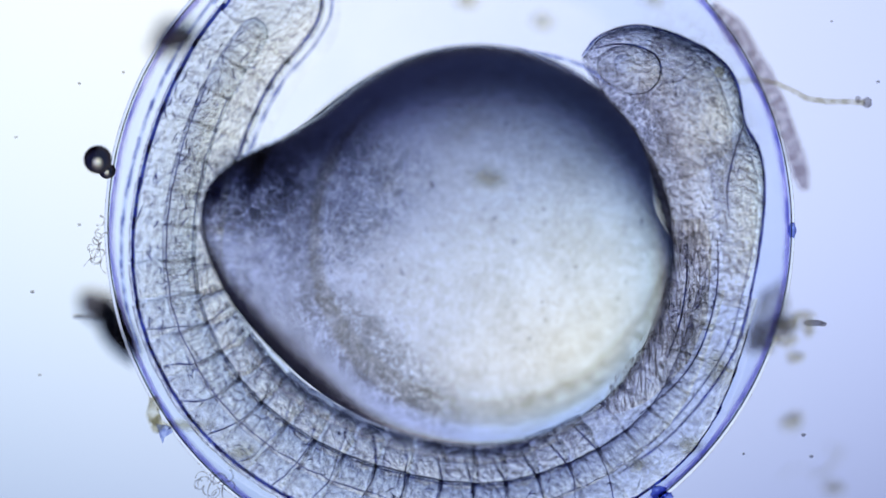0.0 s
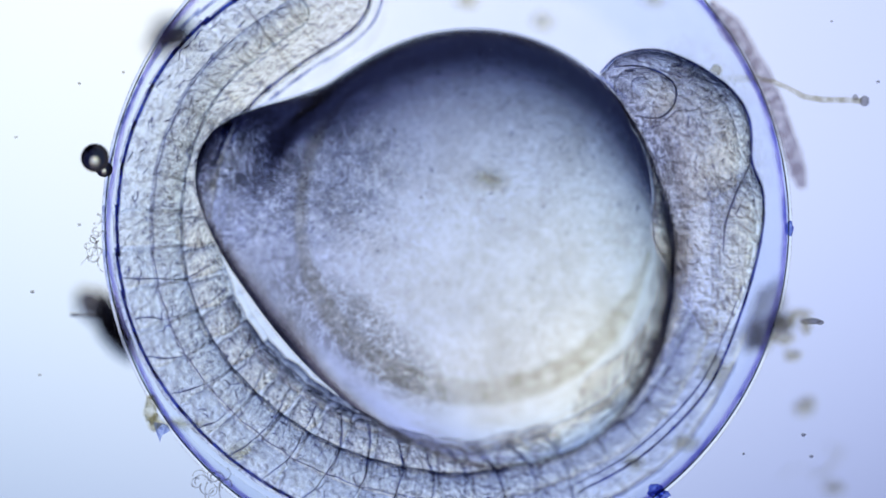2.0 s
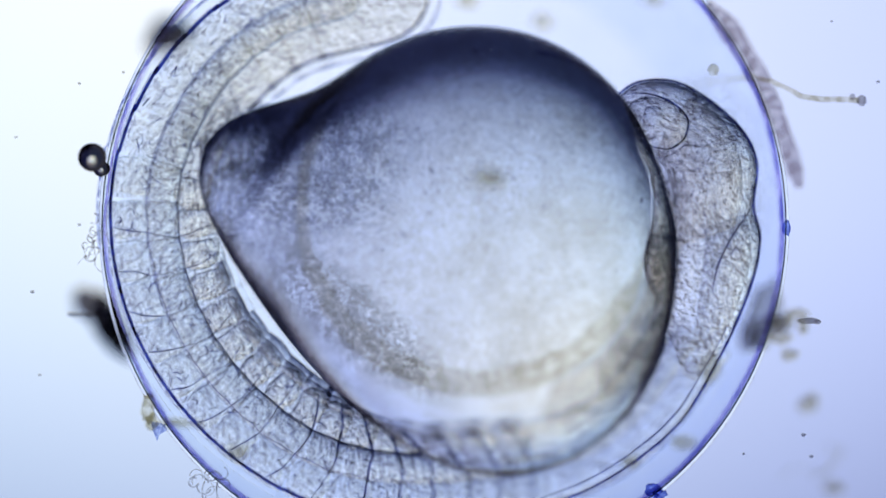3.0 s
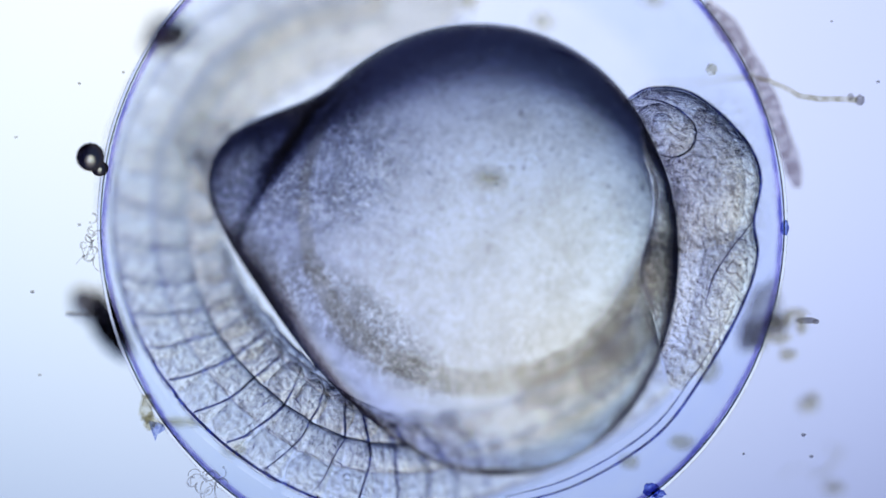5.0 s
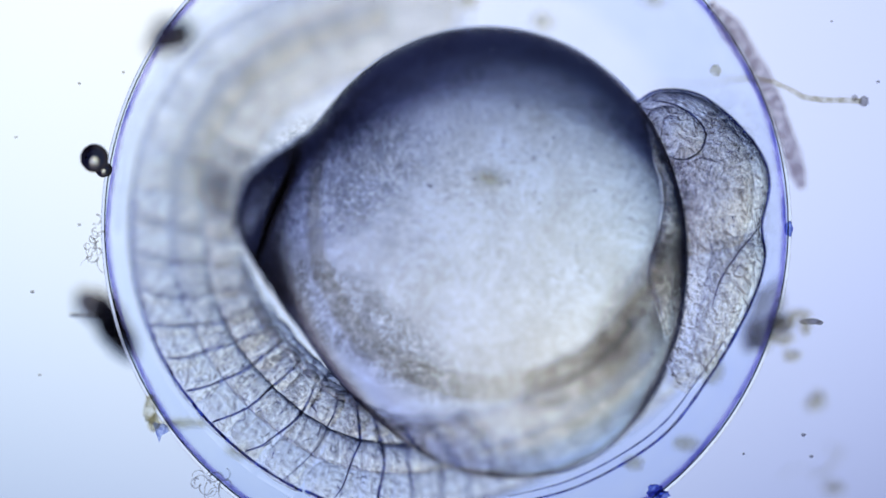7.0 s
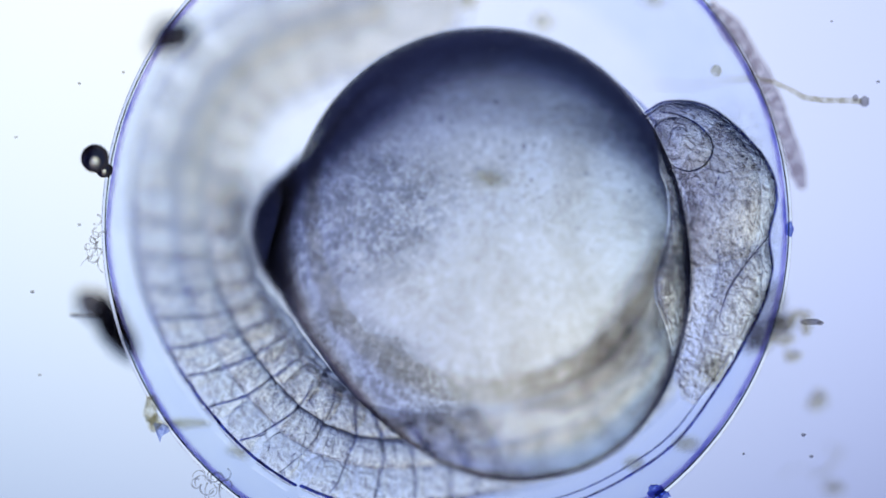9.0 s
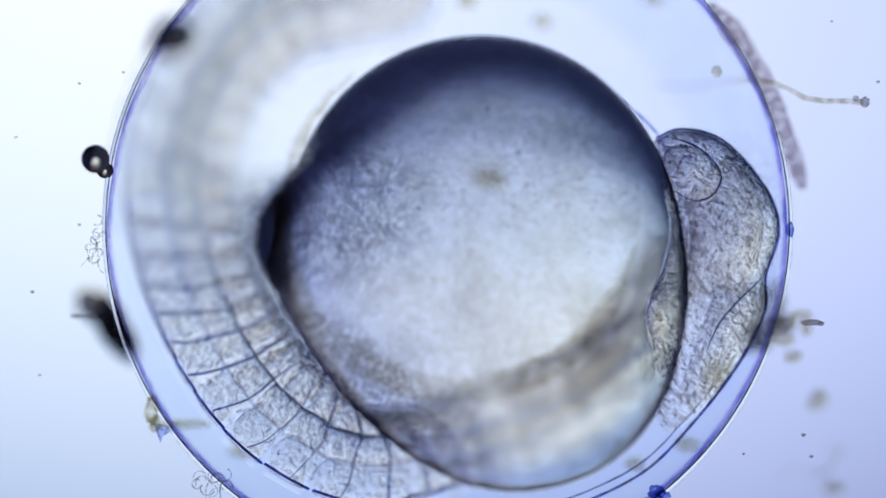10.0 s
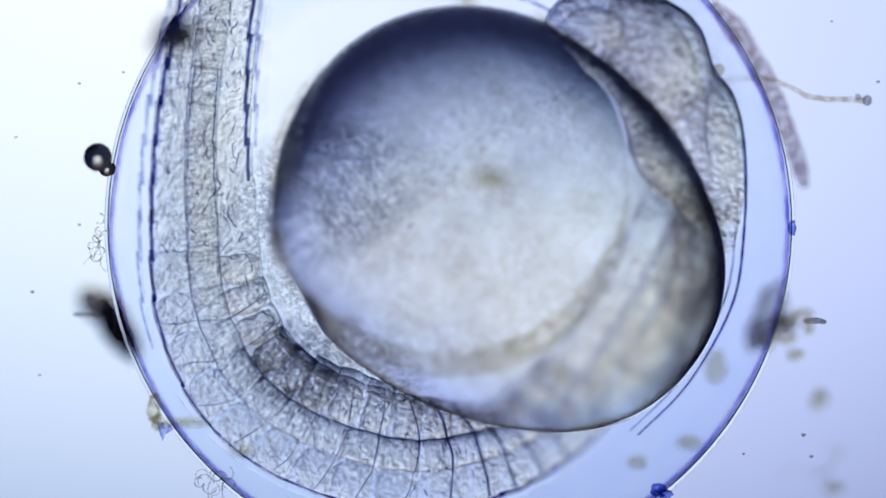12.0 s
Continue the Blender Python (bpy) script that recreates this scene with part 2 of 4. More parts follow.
def thing(name, bm, material, label, category, group="", kind="", smooth=True):
    return tagged(new(name, mesh_of(name, bm, material, smooth)), label, category, group, kind)


def blob(rx, ry, rz, rough=0.0, grain=1.0, seed=0, seg=64, rings=40, power=2.0):
    """A rounded closed body with half-axes in micrometres; rough is its unevenness, as a part of its size."""
    bm = bmesh.new()
    bmesh.ops.create_uvsphere(bm, u_segments=seg, v_segments=rings, radius=1.0)
    for v in bm.verts:
        d = v.co.normalized()
        k = 1.0
        if power != 2.0:
            k = (abs(d.x) ** power + abs(d.y) ** power + abs(d.z) ** power) ** (-1.0 / power)
        if rough:
            k *= 1 + rough * noise.fractal(d * grain + Vector((seed * 7.3, seed * 3.1, 0)), 1.0, 2.0, 4)
        v.co = Vector((d.x * rx, d.y * ry, d.z * rz)) * k * UM
    return bm


def tube(points, radii, sides=10):
    """A closed round strand through the points (micrometres, relative)."""
    bm = bmesh.new()
    pts = [Vector(p) * UM for p in points]
    loops = []
    for i, p in enumerate(pts):
        d = (pts[min(i + 1, len(pts) - 1)] - pts[max(i - 1, 0)]).normalized()
        side = d.orthogonal().normalized() if abs(d.z) > 0.9 else d.cross(Vector((0, 0, 1))).normalized()
        up = side.cross(d)
        loops.append([bm.verts.new(p + (side * math.cos(a) + up * math.sin(a)) * radii[i] * UM) for a in [2 * math.pi * k / sides for k in range(sides)]])
    for a, b in zip(loops, loops[1:]):
        for k in range(sides):
            bm.faces.new((a[k], a[(k + 1) % sides], b[(k + 1) % sides], b[k]))
    bm.faces.new(loops[0]), bm.faces.new(loops[-1])
    return bm


def squiggles(count, a, b, seed, length=26, lean=None, wide=1.5, z=0.0, square=False):
    """Short wavy cell edges, each a thin upright ribbon, spread over an oval or oblong patch."""
    rnd, verts, faces = random.Random(seed), [], []
    for _ in range(count):
        while True:
            x, y = rnd.uniform(-1, 1), rnd.uniform(-1, 1)
            if square or x * x + y * y < 1:
                break
        x, y = x * a, y * b
        way = rnd.uniform(0, math.pi) if lean is None else lean + rnd.gauss(0, 0.5)
        step, curl, zz, w = length * rnd.uniform(0.5, 1.3) / 6, rnd.gauss(0, 0.22), z + rnd.uniform(-14, 14), wide * rnd.uniform(0.6, 1.2)
        base, n = len(verts), 7
        for k in range(n):
            nx, ny, f = -math.sin(way), math.cos(way), w * math.sin(math.pi * (k + 0.6) / (n + 0.2)) / 2
            verts += [(x + nx * f, y + ny * f, zz - 1), (x - nx * f, y - ny * f, zz - 1), (x - nx * f, y - ny * f, zz + 1), (x + nx * f, y + ny * f, zz + 1)]
            x, y = x + step * math.cos(way), y + step * math.sin(way)
            way += curl + rnd.gauss(0, 0.28)
        for k in range(n - 1):
            p, q = base + 4 * k, base + 4 * k + 4
            faces += [(p + j, p + (j + 1) % 4, q + (j + 1) % 4, q + j) for j in range(4)]
        faces += [(base + 3, base + 2, base + 1, base), tuple(base + 4 * (n - 1) + j for j in range(4))]
    me = bpy.data.meshes.new("lines")
    me.from_pydata([Vector(v) * UM for v in verts], [], faces)
    bm = bmesh.new()
    bm.from_mesh(me)
    bpy.data.meshes.remove(me)
    return bm


def ribbon(points, thick, half_z, z=0.0, steps=6, even=False):
    """A thin upright strip along a smooth line through the points (u to the right, v down, micrometres)."""
    line = smooth_line([(u, -v) for u, v in points], steps)
    bm = bmesh.new()
    loops = []
    for i, p in enumerate(line):
        d = line[min(i + 1, len(line) - 1)] - line[max(i - 1, 0)]
        nx, ny = -d[1] / np.hypot(*d), d[0] / np.hypot(*d)
        f = thick / 2 * (1.0 if even else 0.45 + 0.55 * math.sin(math.pi * (i + 0.3) / (len(line) - 0.4))) * (1 + 0.35 * noise.noise(Vector((p[0] * 0.05, p[1] * 0.05, z))))
        loops.append([bm.verts.new(Vector((p[0] + nx * f * k, p[1] + ny * f * k, z + half_z * q)) * UM) for k, q in ((1, -1), (1, 1), (-1, 1), (-1, -1))])
    for a, b in zip(loops, loops[1:]):
        for k in range(4):
            bm.faces.new((a[k], a[(k + 1) % 4], b[(k + 1) % 4], b[k]))
    bm.faces.new(loops[0]), bm.faces.new(loops[-1])
    return bm


def smooth_line(nodes, steps):
    """A finely divided smooth line through the nodes."""
    p = np.array(nodes, float)
    q = np.vstack([2 * p[0] - p[1], p, 2 * p[-1] - p[-2]])
    fine = []
    for i in range(len(p) - 1):
        a, b, c, d = q[i], q[i + 1], q[i + 2], q[i + 3]
        for f in np.linspace(0, 1, steps, endpoint=False):
            fine.append(0.5 * (2 * b + (c - a) * f + (2 * a - 5 * b + 4 * c - d) * f * f + (3 * b - a - 3 * c + d) * f ** 3))
    return np.array(fine + [p[-1]])


def loft(sections, inset=0.0, depth=0.55, steps=7, sides=40, rough=0.0, seed=0, z=0.0):
    """A smooth body through cross-sections; each has the place of its outer and of its inner edge (u, v, u, v) and a share of the depth."""
    line = smooth_line(sections, steps)
    bm = bmesh.new()
    loops = []
    for u0, v0, u1, v1, share in line:
        a, b = np.array((u0, -v0)), np.array((u1, -v1))
        mid, half = (a + b) / 2, (a - b) / 2
        r = np.hypot(*half)
        half = half / r * max(r - inset, 2.0)
        deep = max(2.0, (r - inset) * depth * max(share, 0.0))
        ring = []
        for j in range(sides):
            t = 2 * math.pi * j / sides
            k = 1 + rough * noise.fractal(Vector((mid[0] * 0.012 + math.cos(t), mid[1] * 0.012 + seed, math.sin(t))), 1.0, 2.0, 3)
            ring.append(bm.verts.new(Vector((mid[0] + half[0] * math.cos(t) * k, mid[1] + half[1] * math.cos(t) * k, z + deep * math.sin(t) * k)) * UM))
        loops.append(ring)
    for a, b in zip(loops, loops[1:]):
        for j in range(sides):
            bm.faces.new((a[j], b[j], b[(j + 1) % sides], a[(j + 1) % sides]))
    bm.faces.new(loops[0]), bm.faces.new(loops[-1])
    return bm


def box(x0, y0, z0, x1, y1, z1):
    bm = bmesh.new()
    bmesh.ops.create_cube(bm, size=1.0)
    for v in bm.verts:
        v.co = Vector(((x0 + x1) / 2 + v.co.x * (x1 - x0), (y0 + y1) / 2 + v.co.y * (y1 - y0), (z0 + z1) / 2 + v.co.z * (z1 - z0))) * UM
    return bm


# ---- the stage ----
slide = thing("floor", box(-2600, -2000, -1320, 2600, 2000, -622), GLASS, "clear glass microscope slide under the egg", "slide", kind="structure", smooth=False)


def condenser():
    lamp = tagged(new("condenser_lamp"), "round microscope condenser lens glowing bluish white below the slide", "lamp", kind="structure")
    lamp.location = (0, 0, -14000 * UM)
    bm = bmesh.new()
    bmesh.ops.create_circle(bm, cap_ends=True, segments=96, radius=15000 * UM)
    bmesh.ops.solidify(bm, geom=bm.faces[:], thickness=200 * UM)
    part("glowing_lens", bm, GLOW, lamp, smooth=False)
    return lamp


condenser()
MOVES = []                               # (object, rows) for the keys set at the end


# ---- the egg's shell ----
def shell_layer(R, thick):
    """A thin shell, closed below and round its sides; its crown is thinned away and left open for the camera's view."""
    bm = bmesh.new()
    sides, prof = 160, []
    for a in [-87 + 3 * i for i in range(44)]:        # up to 42 degrees above the equator
        th = thick * (1 - max(0.0, (a - 2) / 40.0)) ** 2.0 + 0.05
        c, q = math.cos(radians(a)), math.sin(radians(a))
        prof.append((R * c, R * q, (R - th) * c, (R - th) * q))

    def ring(r, z):
        return [bm.verts.new(Vector((r * math.cos(2 * math.pi * k / sides), r * math.sin(2 * math.pi * k / sides), z)) * UM) for k in range(sides)]

    for rings, turned in (([ring(p[0], p[1]) for p in prof], False), ([ring(p[2], p[3]) for p in prof], True)):
        for a, b in zip(rings, rings[1:]):
            for k in range(sides):
                f = (a[k], a[(k + 1) % sides], b[(k + 1) % sides], b[k])
                bm.faces.new(f[::-1] if turned else f)
        bm.faces.new(rings[0] if turned else rings[0][::-1])
    return bm


def chorion():
    egg = tagged(new("egg_shell"), "thin clear round egg shell with bluish edges on the slide", "egg shell")
    part("outer_layer", shell_layer(611.0, 7.0), CHORION, egg, keep=True)
    # tinted belt: the edge's darkening and colour fringe, put into colour
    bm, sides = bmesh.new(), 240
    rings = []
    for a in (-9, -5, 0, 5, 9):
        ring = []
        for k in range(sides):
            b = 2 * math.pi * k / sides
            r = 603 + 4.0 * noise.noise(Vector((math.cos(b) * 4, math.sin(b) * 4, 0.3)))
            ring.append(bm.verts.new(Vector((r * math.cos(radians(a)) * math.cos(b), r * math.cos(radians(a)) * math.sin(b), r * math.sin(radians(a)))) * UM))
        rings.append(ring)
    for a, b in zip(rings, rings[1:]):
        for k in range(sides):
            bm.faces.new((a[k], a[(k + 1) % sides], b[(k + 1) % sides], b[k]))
    part("edge_band", bm, EDGE, egg, "bluish violet tint painted round the shell for its edge fringe")
    return egg


DRIFT = [(0, 0, 0), (0.5, -2, -1), (1, -2, -2), (1.5, -4, -2), (2, -5, -3), (2.5, -8, -3), (3, -10, -4), (5, -13, -4.5), (5.5, -13, -4.5),
         (6, -6, -2), (6.5, -7, -2), (7, -6, -2.5), (9, -5, -2), (9.5, -5, -1), (10, -4, -1), (10.5, -7, -1), (11, -10, -3), (11.5, -12, -4), (11.7, -10, -4), (11.8, -1, -4), (12, 0, -4)]


def drifting(ob, u, v, z=0.0, rx=0, ry=0, rz=0):
    """Carried along with the egg's slow drift."""
    ob.matrix_basis = at(u, v, z, rx, ry, rz)
    MOVES.append((ob, [(t, at(u + du, v + dv, z, rx, ry, rz)) for t, du, dv in DRIFT]))
    return ob


shell = drifting(chorion(), 796, 402, 0)

# ---- the embryo ----
embryo = tagged(new("fish_embryo"), "translucent grey fish embryo curled round its yolk in the egg", "fish embryo")


def keyed(ob, rows):
    """rows: t, u, v, z and the turn in the plane (degrees)."""
    rows = [(r[0], at(r[1], r[2], r[3], *(r[5:7] if len(r) > 5 else (0, 0)), r[4])) for r in rows]
    ob.matrix_basis = rows[0][1]
    MOVES.append((ob, rows))
    return ob


def yolk_mesh(grow=0.0):
    """One rounded body: the main ball with two lobes that stand out of it."""
    bm = bmesh.new()
    bmesh.ops.create_icosphere(bm, subdivisions=6, radius=1.0)
    ball, lobe, low = (Vector((0, 0, 0)), 335.0), (Vector((-390, 28, 102)), 106.0), (Vector((40, -70, -203)), 297.0)
    dip = Vector((0, -95, 0))
    balls = [(ball[0].lerp(lobe[0], f / 14) + dip * (4 * f / 14 * (1 - f / 14)), ball[1] + (lobe[1] - ball[1]) * f / 14 - 120 * f / 14 * (1 - f / 14) + grow) for f in range(15)]
    balls += [(ball[0].lerp(low[0], f), 335.0 - 38.0 * f + 8 * f * (1 - f) + grow) for f in (0.35, 0.7, 1.0)]
    balls += [(lobe[0].lerp(low[0], f / 9), lobe[1] + (low[1] - lobe[1]) * f / 9 - 128 * f / 9 * (1 - f / 9) + grow) for f in range(1, 9)]
    balls += [(Vector((-328, -58, 92)), 124.0 + grow)]
    ways, reach = [v.co.normalized() for v in bm.verts], []
    for d in ways:
        outs = []
        for c, r in balls:
            along_c = d.dot(c)
            q = r * r - c.length_squared + along_c * along_c
            if q > 0 and along_c + math.sqrt(q) > 0:
                outs.append(along_c + math.sqrt(q))
        top = max(outs)
        k = top + 18.0 * math.log(sum(math.exp((o - top) / 18.0) for o in outs)) - 11.0
        reach.append(k * (1 + 0.008 * noise.fractal(d * 1.7, 1.0, 2.0, 3)))
    # the creases between the lobes are filled in and rounded off
    first = np.array(reach)
    one, two = np.array([[e.verts[0].index, e.verts[1].index] for e in bm.edges]).T
    links = np.bincount(np.concatenate([one, two]), minlength=len(first))

    def filled(steps):
        now = first.copy()
        for step in range(steps + 10):
            mean = (np.bincount(one, now[two], len(first)) + np.bincount(two, now[one], len(first))) / links
            now = 0.5 * now + 0.5 * mean
            if step < steps:
                now = np.maximum(now, first)
        return now

    # on the upper side a notch stays between ball and lobe
    upper = np.clip(np.array([d.y for d in ways]) / 0.25 + 0.3, 0, 1)
    upper = upper * np.clip(np.array([d.z for d in ways]) / 0.2 + 1.0, 0, 1)
    now = filled(450) * (1 - upper) + filled(140) * upper
    for v, d, k in zip(bm.verts, ways, now):
        v.co = d * float(k) * UM
    return bm


yolk = keyed(part("yolk", yolk_mesh(), YOLK, embryo, "large clear grey lobed yolk with a dark rim"), [
    (0, 844, 410, 0, -0.6, -0.9, -0.5), (1, 840, 395, 0, -1.2, -14, -4), (1.5, 837, 386, 0, -1.5, -20, -5), (2, 838, 380, 0, -1, -30, -6), (2.5, 841, 377, 0, 0, -35, -4), (3, 843, 375, 0, 1, -37, -1), (5, 848, 370, 0, 5, -41, 9), (5.5, 848, 370, 0, 7, -41, 13),
    (5.8, 854, 371, 0, 10, -42, 17), (5.9, 862, 366, 0, 28, -30, 12), (6, 858, 372, 0, 12, -42, 19), (6.5, 860, 373, 0, 14, -42.5, 22), (6.6, 862, 368, 0, 28, -30, 12), (6.7, 860, 374, 0, 14.5, -42.5, 22.5), (7, 861, 375, 0, 15, -43, 23.5), (8.8, 857, 377, 0, 22.2, -46.6, 31.7), (9, 855, 377, 0, 23, -48.1, 32.7), (9.2, 853, 383, 0, 23.2, -49.4, 34.8), (9.5, 852, 387, 0, 23.4, -50.5, 36),
    (10.5, 838, 395, 0, 24.1, -50.1, 36), (11, 830, 389, 0, 24.4, -49.4, 35.6), (11.1, 848, 380, 0, 21.5, -49.1, 34.1), (11.2, 830, 389, 0, 24.4, -49.4, 35.6), (11.4, 838, 395, 0, 24.1, -50.1, 36), (11.5, 846, 380, 0, 21.5, -49.1, 34.1),
    (11.6, 838, 392, 0, 24.6, -50.3, 41.3), (11.7, 850, 392, 0, 25.4, -48.7, 41.4), (11.8, 914, 352, 0, 29, -22.6, 42.2), (11.9, 818, 350, 0, 37, -80, 56), (12, 818, 347, 0, 38.1, -83.4, 56.5)])
part("skin", yolk_mesh(4.0), YOLK_SKIN, yolk)


def flecks():
    """Many tiny dark bits scattered in the yolk."""
    rnd, bm = random.Random(12), bmesh.new()
    for k in range(70):
        while True:
            p = Vector((rnd.uniform(-420, 300), rnd.uniform(-300, 300), rnd.uniform(-40, 160)))
            if p.length < 285:
                break
        one = blob(rnd.uniform(1.2, 3.2), rnd.uniform(2, 8) if k % 4 == 0 else rnd.uniform(1.2, 3), 2, 0.2, 2, k, 8, 6)
        one.transform(Matrix.Translation(p * UM) @ pose(0, 0, 0, 0, 0, rnd.uniform(0, 180)))
        me = bpy.data.meshes.new("bit")
        one.to_mesh(me)
        one.free()
        bm.from_mesh(me)
        bpy.data.meshes.remove(me)
    return bm


tagged(part("lobe_grains", squiggles(260, 140, 95, 71, 9, None, 1.6, z=30), FLECK, yolk), kind="stuff").location = Vector((-290, -50, 20)) * UM
tagged(part("yolk_grains", squiggles(260, 300, 290, 72, 7, None, 1.4, z=60), FLECK, yolk), kind="stuff")
tagged(part("flecks", flecks(), FLECK, yolk), kind="stuff")

def seam():
    """A soft grainy ring round the ball: the lobes' tan border, and below it rim shade put into colour."""
    pts, rad = [], []
    rnd = random.Random(9)
    for k in range(72):
        a = radians(128 + 222 * k / 71)
        f = min(1, k / 8, (71 - k) / 8)
        low = max(0.0, -math.sin(a))
        r = 306 + 4 * rnd.random()
        pts.append((r * math.cos(a), r * math.sin(a), 0))
        rad.append((10 + 14 * low + 3 * rnd.random()) * (0.2 + 0.8 * f))
    return tube(pts, rad, 14)


SEAM_SHADE = veil("seam", (0.78, 0.755, 0.69), (0.96, 0.95, 0.93), 16)
SEAM_ROWS = [
    (0, 868, 420, 150, 0), (1.5, 842, 396, 150, 0), (2.5, 846, 372, 150, 0), (3, 846, 366, 150, 0), (5, 850, 366, 150, 0), (5.5, 850, 366, 150, 0), (6, 862, 368, 150, 0), (6.5, 868, 374, 150, 0), (7, 868, 374, 150, 0),
    (9, 866, 378, 150, 0), (9.5, 830, 380, 150, 0), (10.5, 812, 364, 150, 0), (11, 806, 352, 150, 0), (11.1, 846, 388, 150, 0), (11.2, 806, 352, 150, 0), (11.4, 812, 364, 150, 0), (11.5, 846, 396, 150, 0), (11.6, 820, 372, 150, 0), (11.7, 830, 380, 150, 0),
    (11.8, 890, 400, 150, 0), (11.9, 800, 332, 150, 8), (12, 796, 330, 150, 8)]
keyed(part("seam", seam(), SEAM_SHADE, embryo), SEAM_ROWS)
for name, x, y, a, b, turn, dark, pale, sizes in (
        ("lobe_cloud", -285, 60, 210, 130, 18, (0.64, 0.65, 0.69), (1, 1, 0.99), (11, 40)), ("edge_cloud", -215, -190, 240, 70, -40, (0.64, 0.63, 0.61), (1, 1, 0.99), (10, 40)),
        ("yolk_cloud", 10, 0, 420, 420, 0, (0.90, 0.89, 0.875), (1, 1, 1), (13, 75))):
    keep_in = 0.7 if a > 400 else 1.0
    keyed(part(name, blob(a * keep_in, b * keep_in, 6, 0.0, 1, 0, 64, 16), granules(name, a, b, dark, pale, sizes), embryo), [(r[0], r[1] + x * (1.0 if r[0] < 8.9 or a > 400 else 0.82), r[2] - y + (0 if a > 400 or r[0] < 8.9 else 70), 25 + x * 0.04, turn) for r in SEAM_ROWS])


keyed(part("tail_root", blob(120, 85, 8, 0.0, 1, 0, 64, 20), granules("tail_root", 126, 90, (0.42, 0.43, 0.48), (0.96, 0.955, 0.95), (17, 46)), embryo, "wrinkled grainy root of the tail beside the yolk"), [
    (0, 452, 338, 20, -14), (1.5, 440, 292, 20, -20), (2, 436, 276, 0, -22), (2.5, 432, 266, -40, -24), (3, 430, 256, -80, -24), (5, 420, 282, -200, -24), (5.5, 422, 288, -200, -24), (5.8, 430, 310, -220, -28), (5.9, 480, 560, -220, -28), (6, 436, 326, -220, -30), (6.5, 438, 332, -220, -30), (6.6, 480, 560, -220, -30), (6.7, 438, 334, -220, -30), (7, 440, 340, -240, -30),
    (9, 470, 400, -330, -60), (9.5, 500, 400, -330, -60), (11, 500, 400, -330, -60), (11.7, 500, 400, -330, -60), (11.8, 470, 440, -60, -60), (11.9, 520, 650, -40, -30), (12, 520, 650, -40, -30)])

# the head and neck: one body, its sections fitted to the camera's view from the brow down to the nape; places are
# counted from the dent behind the brain
HEAD = [(-288, -118, -290, -100, 0.5), (-258, -153, -262, -60, 0.75), (-195, -172, -240, -20, 0.9), (-120, -155, -218, 5, 1), (-50, -118, -202, 35, 1), (-14, -70, -192, 70, 1), (0, 0, -184, 110, 0.95), (26, 50, -180, 150, 0.9),
        (35, 115, -160, 188, 0.85), (30, 195, -122, 226, 0.65), (12, 275, -72, 285, 0.35), (-10, 330, -46, 325, 0.05)]
head = keyed(part("head", loft(HEAD, 5, 0.75, rough=0.04, seed=3), BRAIN, embryo, "rounded grainy grey head"), [
    (0, 1320, 215, -30, 0), (1, 1323, 224, -30, -1), (1.5, 1326, 238, -30, -3), (2, 1333, 284, -30, -8), (2.5, 1335, 325, -30, -13), (3, 1336, 362, -30, -16), (5, 1337, 390, -30, -21), (5.5, 1339, 391, -30, -21), (6, 1350, 393, -30, -22), (6.5, 1351, 395, -30, -22), (7, 1351, 397, -30, -22),
    (8.8, 1360, 407, -30, -22), (9, 1364, 417, -30, -22), (9.2, 1364, 441, -30, -24), (9.5, 1364, 456, -30, -25), (10.5, 1352, 506, -30, -32), (11, 1346, 501, -30, -31), (11.1, 1342, 486, -30, -28), (11.2, 1346, 501, -30, -31), (11.4, 1352, 496, -30, -31), (11.5, 1338, 471, -30, -27),
    (11.6, 1360, 481, -30, -30), (11.7, 1364, 471, -30, -28), (11.8, 1342, 280, -30, -1), (11.9, 1272, 130, 60, 8), (12, 1264, 120, 60, 8)])
part("skin", loft(HEAD, 0, 0.85, rough=0.012, seed=4), EYE_SKIN, head)
NAPE_LINE = [(10, 300), (-18, 400), (-70, 484), (-140, 562), (-225, 625)]
# dark line drawn where bent light darkens the rim of the skin
part("skin_edge", ribbon([(q[0] - 2, q[1] + 2) for q in HEAD[:10]] + NAPE_LINE, 5.4, 6, 0), DRAWN_EDGE, head, "thin dark blue line standing in for the skin's refracted edge")
part("skin_edge", ribbon([(14, 215)] + [(u - 13, v - 9) for u, v in NAPE_LINE], 2.8, 5, 4), WRINKLE, head)
part("midbrain", loft([(-165, -150, -195, -45, 0.4), (-110, -135, -165, -15, 0.9), (-55, -85, -140, 25, 1), (-30, -10, -125, 75, 0.9), (-25, 50, -110, 110, 0.3)], 0, 0.5, rough=0.08, seed=6, z=12), LOBE, head)
part("hindbrain", loft([(-10, 20, -70, 60, 0.3), (12, 70, -62, 100, 0.9), (20, 130, -55, 150, 1), (16, 200, -46, 206, 0.8), (0, 270, -38, 270, 0.2)], 0, 0.45, rough=0.07, seed=7, z=10), NECK, head, "pale clear tissue with round cells")
part("brain_fold", ribbon([(-198, -28), (-170, -40), (-148, -66), (-116, -72), (-92, -98)], 1.5, 4, 32), WRINKLE, head, "dark fold across the brain")
part("brain_fold", ribbon([(-4, 6), (-22, 60), (-34, 118), (-30, 170)], 3.0, 6, 30), WRINKLE, head)
